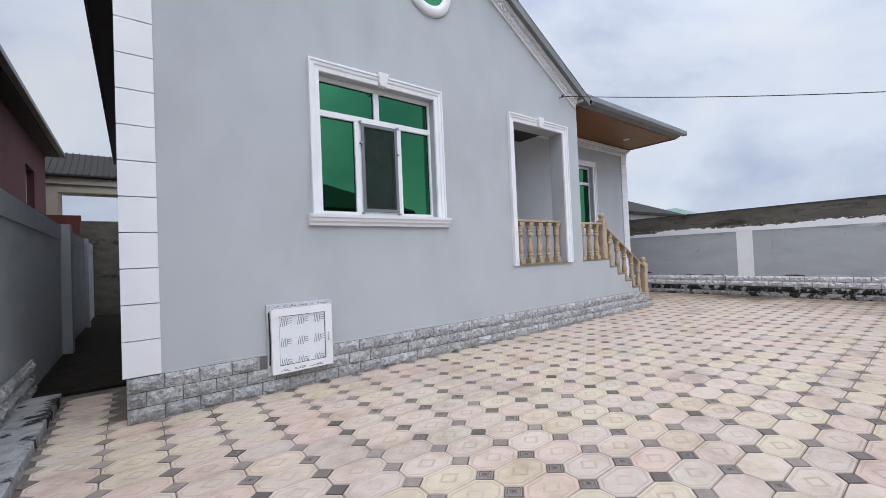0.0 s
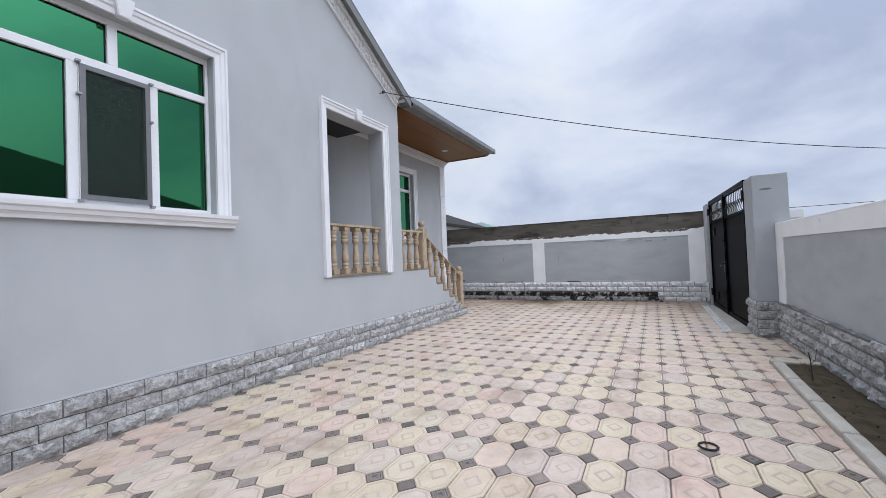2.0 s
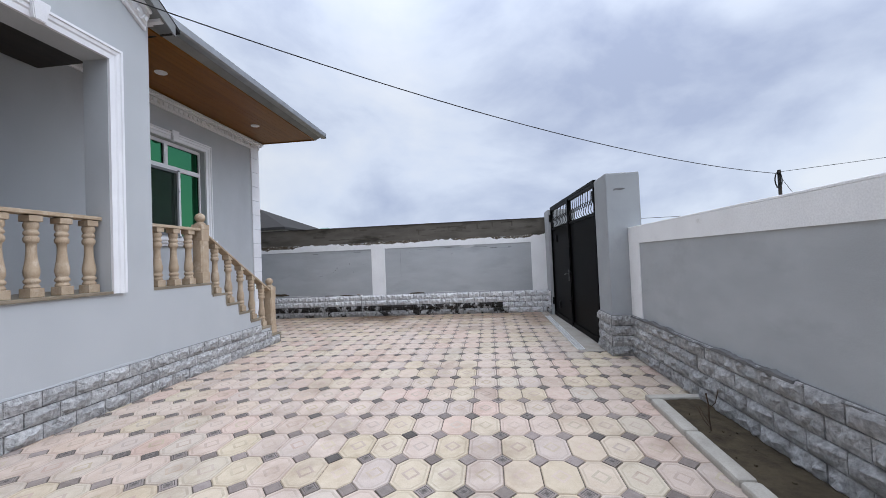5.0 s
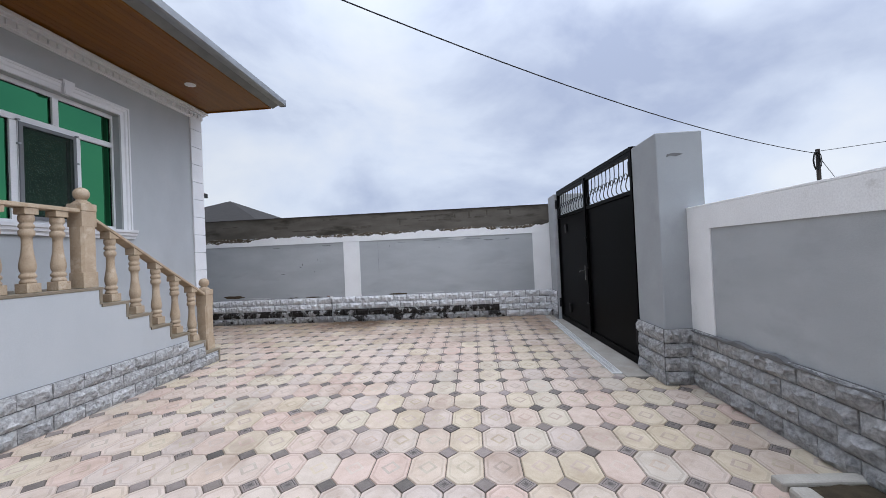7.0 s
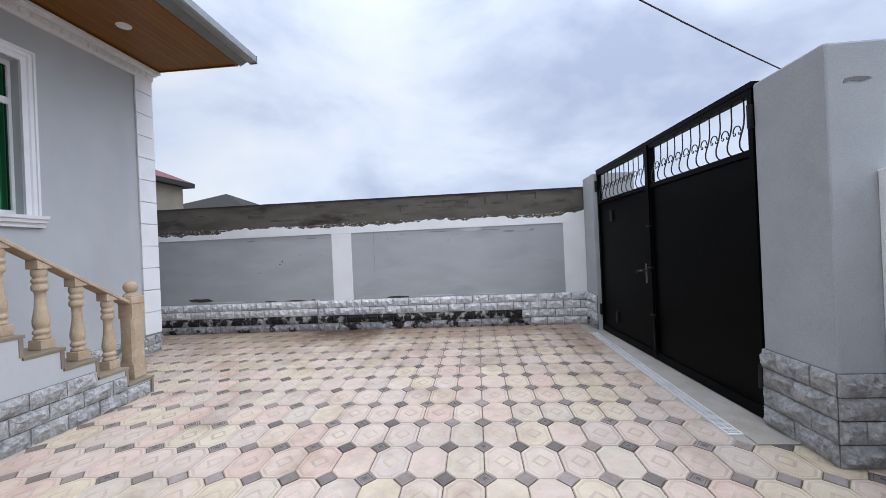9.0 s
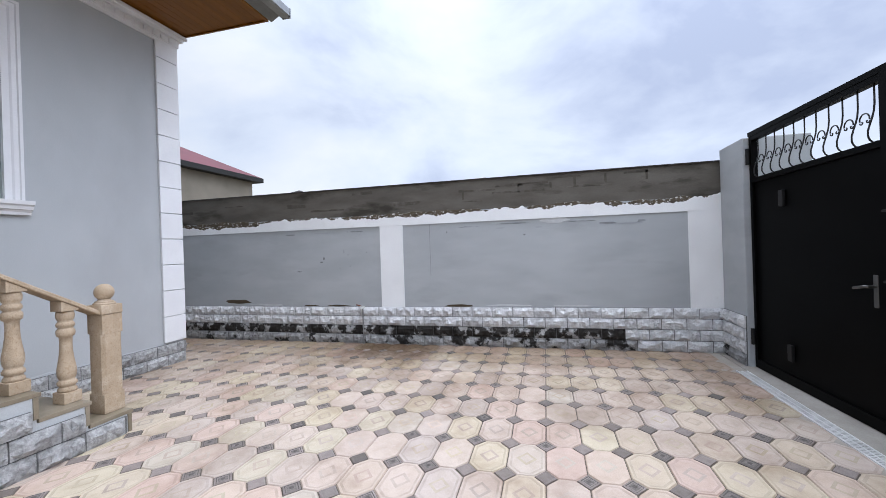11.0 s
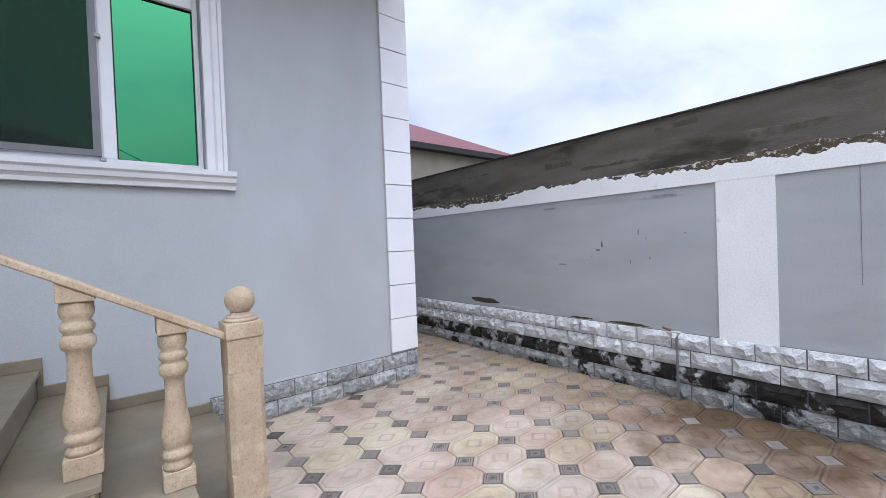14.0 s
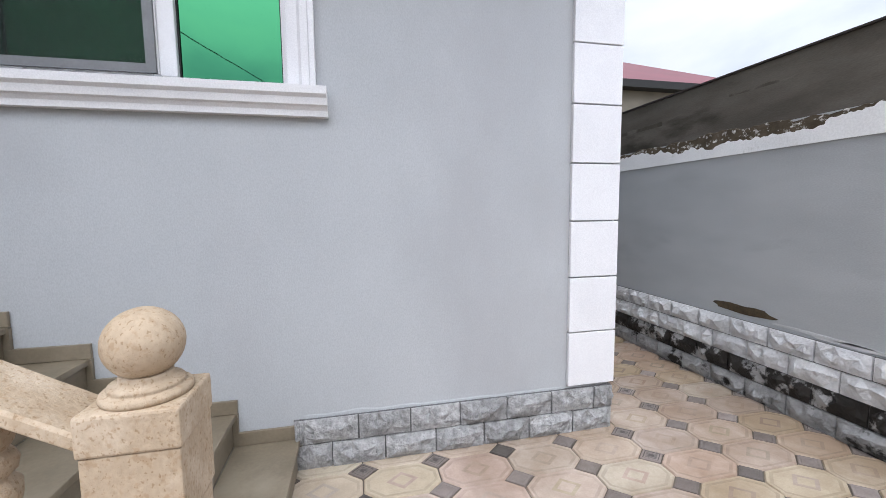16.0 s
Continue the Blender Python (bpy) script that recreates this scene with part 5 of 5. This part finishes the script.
# render dragged over the plinth's top edge
for nm, y0, a0, a1, zb in (("wall_south", YG, GX0 + 0.3, 7.5, 0.445), ("wall_porch", YR, 10.6, 12.18, 0.30)):
    bm = ragged(bmesh.new(), a0, a1, zb - 0.02, zb + 0.004, 0.02, y0 - 0.0005, y0 - 0.004, "y", 0.03, a1)
    part("render_edge", bm, M_RENDER, bpy.data.objects[nm])


# ---- split-stone plinths ----
def stone_meshes(length, h, depth, seed, mats, count=5):
    """A few rough-faced block meshes that face -y, standing on z = 0 and x from 0 to length."""
    out = []
    for c in range(count):
        bm = bmesh.new()
        nx, nz = 6, 3
        g = [[None] * (nz + 1) for _ in range(nx + 1)]
        for i in range(nx + 1):
            for j in range(nz + 1):
                rim = i in (0, nx) or j in (0, nz)
                y = -depth * (0.34 if rim else 0.76 + 0.95 * noise.noise((i * 1.3 + c * 9, j * 1.9 + seed, c * 3.3)))
                jx = 0 if i in (0, nx) else 0.02 * noise.noise((i, j, c + 5.5))
                jz = 0 if j in (0, nz) else 0.015 * noise.noise((i, j, c + 8.5))
                g[i][j] = bm.verts.new((length * i / nx + jx, y, h * j / nz + jz))
        for i in range(nx):
            for j in range(nz):
                q = (g[i][j], g[i + 1][j], g[i + 1][j + 1], g[i][j + 1])
                if (i + j + c) % 2:
                    bm.faces.new((q[0], q[1], q[2]))
                    bm.faces.new((q[0], q[2], q[3]))
                else:
                    bm.faces.new((q[0], q[1], q[3]))
                    bm.faces.new((q[1], q[2], q[3]))
        corner = [g[0][0], g[nx][0], g[nx][nz], g[0][nz]]
        back = [bm.verts.new((v.co.x, 0.0, v.co.z)) for v in corner]
        sides = [[g[i][0] for i in range(nx + 1)], [g[nx][j] for j in range(nz + 1)], [g[i][nz] for i in range(nx, -1, -1)], [g[0][j] for j in range(nz, -1, -1)]]
        for k, s in enumerate(sides):
            bm.faces.new([*s, back[(k + 1) % 4], back[k]])
        per = []
        for m in mats:
            me = bpy.data.meshes.new("stone")
            if not per:
                bmesh.ops.recalc_face_normals(bm, faces=bm.faces[:])
            bm.to_mesh(me)
            me.materials.append(m)
            per.append(me)
        bm.free()
        out.append(per)
    return out


SL, SH, SD = 0.30, 0.145, 0.056
ALL_MATS = [M_STONE, M_STONE_PALE, M_TAR, M_STONE_LOW]
FULL = stone_meshes(SL - 0.009, SH - 0.008, SD, 1.0, ALL_MATS)


def courses(name, label, start, along, turn, rows, r, mat_rows, clip=None, odd=0.0, steps=None):
    """Rows of stones from a start point, along a length in the direction turn (degrees); clip(u, z) may leave one out or shorten it."""
    p = empty(name, label=label, category="stone plinth", kind="structure")
    base = Matrix.Translation(start) @ Matrix.Rotation(radians(turn), 4, "Z")
    bm = bmesh.new()
    for k in range(rows):
        box(bm, 0.0, steps[k] if steps else along, -0.012, -0.001, k * SH - 0.02, (k + 1) * SH - 0.004)
    m = part("mortar", bm, M_MORTAR, p)
    m.matrix_world = base
    for row in range(rows):
        mi = mat_rows[rows - 1 - row]
        u = -SL * (0.5 if row % 2 else 0.0) - odd
        while u < along - 0.02:
            a, b = max(0.0, u), min(u + SL, along)
            if b - a > 0.035:
                spans = clip(a, b, row) if clip else [(a, b)]
                for a2, b2 in spans:
                    if name == "plinth_far" and a2 > 11.55 and mi > 1:
                        mi = 1
                    me = FULL[r.randrange(len(FULL))][mi]
                    o = new("stone", me)
                    o.matrix_world = base @ Matrix.LocRotScale((a2 + 0.003, -0.006, row * SH), None, ((b2 - a2) / SL, r.uniform(0.85, 1.2), 1))
                    o.parent = p
            u += SL
    return p


rs = random.Random(11)


def hatch_gap(a, b, row):
    lo, hi = 1.18, 1.98
    if row == 2 or row == 1:
        if a >= lo - 0.01 and b <= hi + 0.01:
            return [] if row == 2 else [(a, b)]
        if row == 2 and a < lo < b:
            return [(a, lo)]
        if row == 2 and a < hi < b:
            return [(hi, b)]
    return [(a, b)]


courses("plinth_south", "grey split-stone plinth at the foot of the gable wall", (GX0, YG, 0), 7.6, 0, 3, rs, [0, 0, 0], hatch_gap)


def stair_clip(a, b, row):
    xs = 7.545
    lim = {0: 10.51, 1: 10.19, 2: 9.87}[row] - xs
    return [(a, min(b, lim))] if a < lim - 0.04 else []


courses("plinth_stair", "grey split-stone plinth along the stair flank", (7.545, YG + 0.03, 0), 2.96, 0, 3, rs, [0, 0, 0], stair_clip, 0.06, (2.96, 2.64, 2.32))
courses("plinth_porch", "grey split-stone plinth under the porch window wall", (10.54, YR, 0), XE - 10.54 + 0.02, 0, 2, rs, [0, 0], None, 0.1)
courses("plinth_east", "grey split-stone plinth round the house corner", (XE, YR, 0), 4.0, 90, 2, rs, [0, 0])
courses("plinth_far", "whitewashed split-stone plinth with a tarred course", (XF, 12.0, 0), 12.83, -90, 4, rs, [1, 1, 2, 3])
courses("plinth_street", "grey split-stone plinth of the street wall", (8.985, YS, 0), 9.9, 180, 4, rs, [0, 0, 0, 0])
courses("plinth_pier_front", "split-stone base of the gate pier", (9.615, YP, 0), 0.64, 180, 4, rs, [0, 0, 0, 0])
courses("plinth_pier_side", "split-stone base of the gate pier flank", (8.98, YP + 0.02, 0), 0.30, -90, 4, rs, [0, 0, 0, 0])
courses("plinth_corner_pier", "split-stone base of the corner gate pier", (XF - 0.035, -0.735, 0), 0.58, 180, 4, rs, [1, 1, 1, 3])
courses("plinth_passage", "split-stone base of the passage wall", (-1.0, 0.6, 0), 6.4, 90, 3, rs, [0, 0, 0])

# ---- octagonal paving ----
PX, PY, OX, OY = 0.4115, 0.2562, 10.492, 1.506
CX, CY, G = 0.083, 0.073, 0.0025


def octagon(hx, hy, cx, cy):
    return [(-hx + cx, -hy), (hx - cx, -hy), (hx, -hy + cy), (hx, hy - cy), (hx - cx, hy), (-hx + cx, hy), (-hx, hy - cy), (-hx, -hy + cy)]


def build_octagon(vo, fo, mo, ox, oy, oz, lean):
    b = len(vo)
    hx, hy = PX / 2 - G, PY / 2 - G
    rings = [(octagon(hx, hy, CX, CY), -0.010), (octagon(hx - 0.005, hy - 0.005, CX - 0.001, CY - 0.001), 0.0),
             (octagon(hx - 0.017, hy - 0.017, CX - 0.004, CY - 0.004), 0.0), (octagon(hx - 0.031, hy - 0.031, CX - 0.008, CY - 0.008), -0.0014)]
    for pts, z in rings:
        for x, y in pts:
            vo.append((ox + x, oy + y, oz + z + lean * x))
    for r in (0, 1, 2):
        for k in range(8):
            j = (k + 1) % 8
            fo.append((b + r * 8 + k, b + r * 8 + j, b + (r + 1) * 8 + j, b + (r + 1) * 8 + k))
            mo.append(1 if r == 2 else 0)
    fo.append(tuple(b + 24 + k for k in range(8)))
    mo.append(0)
    for (rx, ry, w) in ((0.086, 0.070, 0.030),):
        c = len(vo)
        for a, z in ((1.0, -0.0006), (1 - w / rx, 0.0004)):
            for x, y in ((rx, 0), (0, ry), (-rx, 0), (0, -ry)):
                vo.append((ox + x * a, oy + y * a, oz + z + lean * x))
        for k in range(4):
            j = (k + 1) % 4
            fo.append((c + k, c + j, c + 4 + j, c + 4 + k))
            mo.append(1)


def build_cabochon(vo, fo, mo, ox, oy, oz):
    b = len(vo)
    for s, z in ((1, -0.012), (1, -0.001), (0.80, 0.0004), (0.70, -0.0015), (0.56, 0.0), (0.26, 0.0012)):
        hx, hy = (CX - 0.005) * s, (CY - 0.005) * s
        for x, y in ((hx, 0), (0, hy), (-hx, 0), (0, -hy)):
            vo.append((ox + x, oy + y, oz + z))
    for r in range(5):
        for k in range(4):
            j = (k + 1) % 4
            fo.append((b + r * 4 + k, b + r * 4 + j, b + (r + 1) * 4 + j, b + (r + 1) * 4 + k))
            mo.append((0, 0, 1, 0, 2)[r])
    fo.append(tuple(b + 20 + k for k in range(4)))
    mo.append(1)


def raw_mesh(name, vo, fo, mo, mats):
    me = bpy.data.meshes.new(name)
    me.from_pydata(vo, [], fo)
    for m in mats:
        me.materials.append(m)
    me.polygons.foreach_set("material_index", mo)
    me.update()
    return me


def paved(x, y):
    if not (-0.62 < x < XF + 0.16 and y < YR + 6.0):
        return False
    if y > YR + 0.11 and x < XE - 0.05:
        return False
    if y > YG + 0.11 and x < X0 + 6 * GO - 0.05:
        return GX0 - 0.7 < x < GX0 and y < 6.5
    if y < -0.69 and x < 7.3:
        return False
    if y < -0.45 and x > 9.42:
        return False
    return y > -1.36


tile_sets = []
for k in range(4):
    v, f, m = [], [], []
    build_octagon(v, f, m, 0, 0, 0, (-0.004, 0.003, 0.0, 0.005)[k])
    tile_sets.append(raw_mesh("paver", v, f, m, [M_TILE, M_TILE_LINE if k != 2 else M_TILE]))
v, f, m = [], [], []
build_cabochon(v, f, m, 0, 0, 0)
cab_me = raw_mesh("cabochon", v, f, m, [M_CABOCHON, M_CABOCHON_LINE, M_CABOCHON_MOTIF])
cab_plain = raw_mesh("cabochon", v, f, [0] * len(m), [M_CABOCHON])
rt = random.Random(5)
jv, jf, jm = [], [], []
kv, kf, km = [], [], []
n_tile = n_cab = 0
for i in range(-28, 10):
    for j in range(-11, 46):
        x, y = OX + i * PX, OY + j * PY
        near = 2.2 < x < 12.6 and (abs(y - (1.0 + 0.25 * max(0.0, x - 7.5) ** 1.15)) < 1.15)
        z = rt.uniform(-0.0015, 0.0015)
        if paved(x + PX / 2, y + PY / 2):
            tx, ty = x + PX / 2, y + PY / 2
            if near and n_tile < 300:
                o = new("paver", tile_sets[rt.randrange(4)])
                o.location = (tx, ty, z)
                o.parent = pavement
                n_tile += 1
            else:
                build_octagon(jv, jf, jm, tx, ty, z, rt.uniform(-0.004, 0.004))
        if paved(x, y):
            if near and n_cab < 300:
                o = new("cabochon", cab_me if rt.random() < 0.4 else cab_plain)
                o.location = (x, y, rt.uniform(-0.001, 0.0005))
                o.parent = pavement
                n_cab += 1
            else:
                build_cabochon(kv, kf, km, x, y, 0)
                if rt.random() < 0.6:
                    km[-21:] = [0] * 21
for nm, q, mats in (("pavers", (jv, jf, jm), [M_TILE, M_TILE_LINE]), ("cabochons", (kv, kf, km), [M_CABOCHON, M_CABOCHON_LINE, M_CABOCHON_MOTIF])):
    o = new(nm, raw_mesh(nm, *q, mats))
    o.parent = pavement
    tagged(o, kind="stuff")
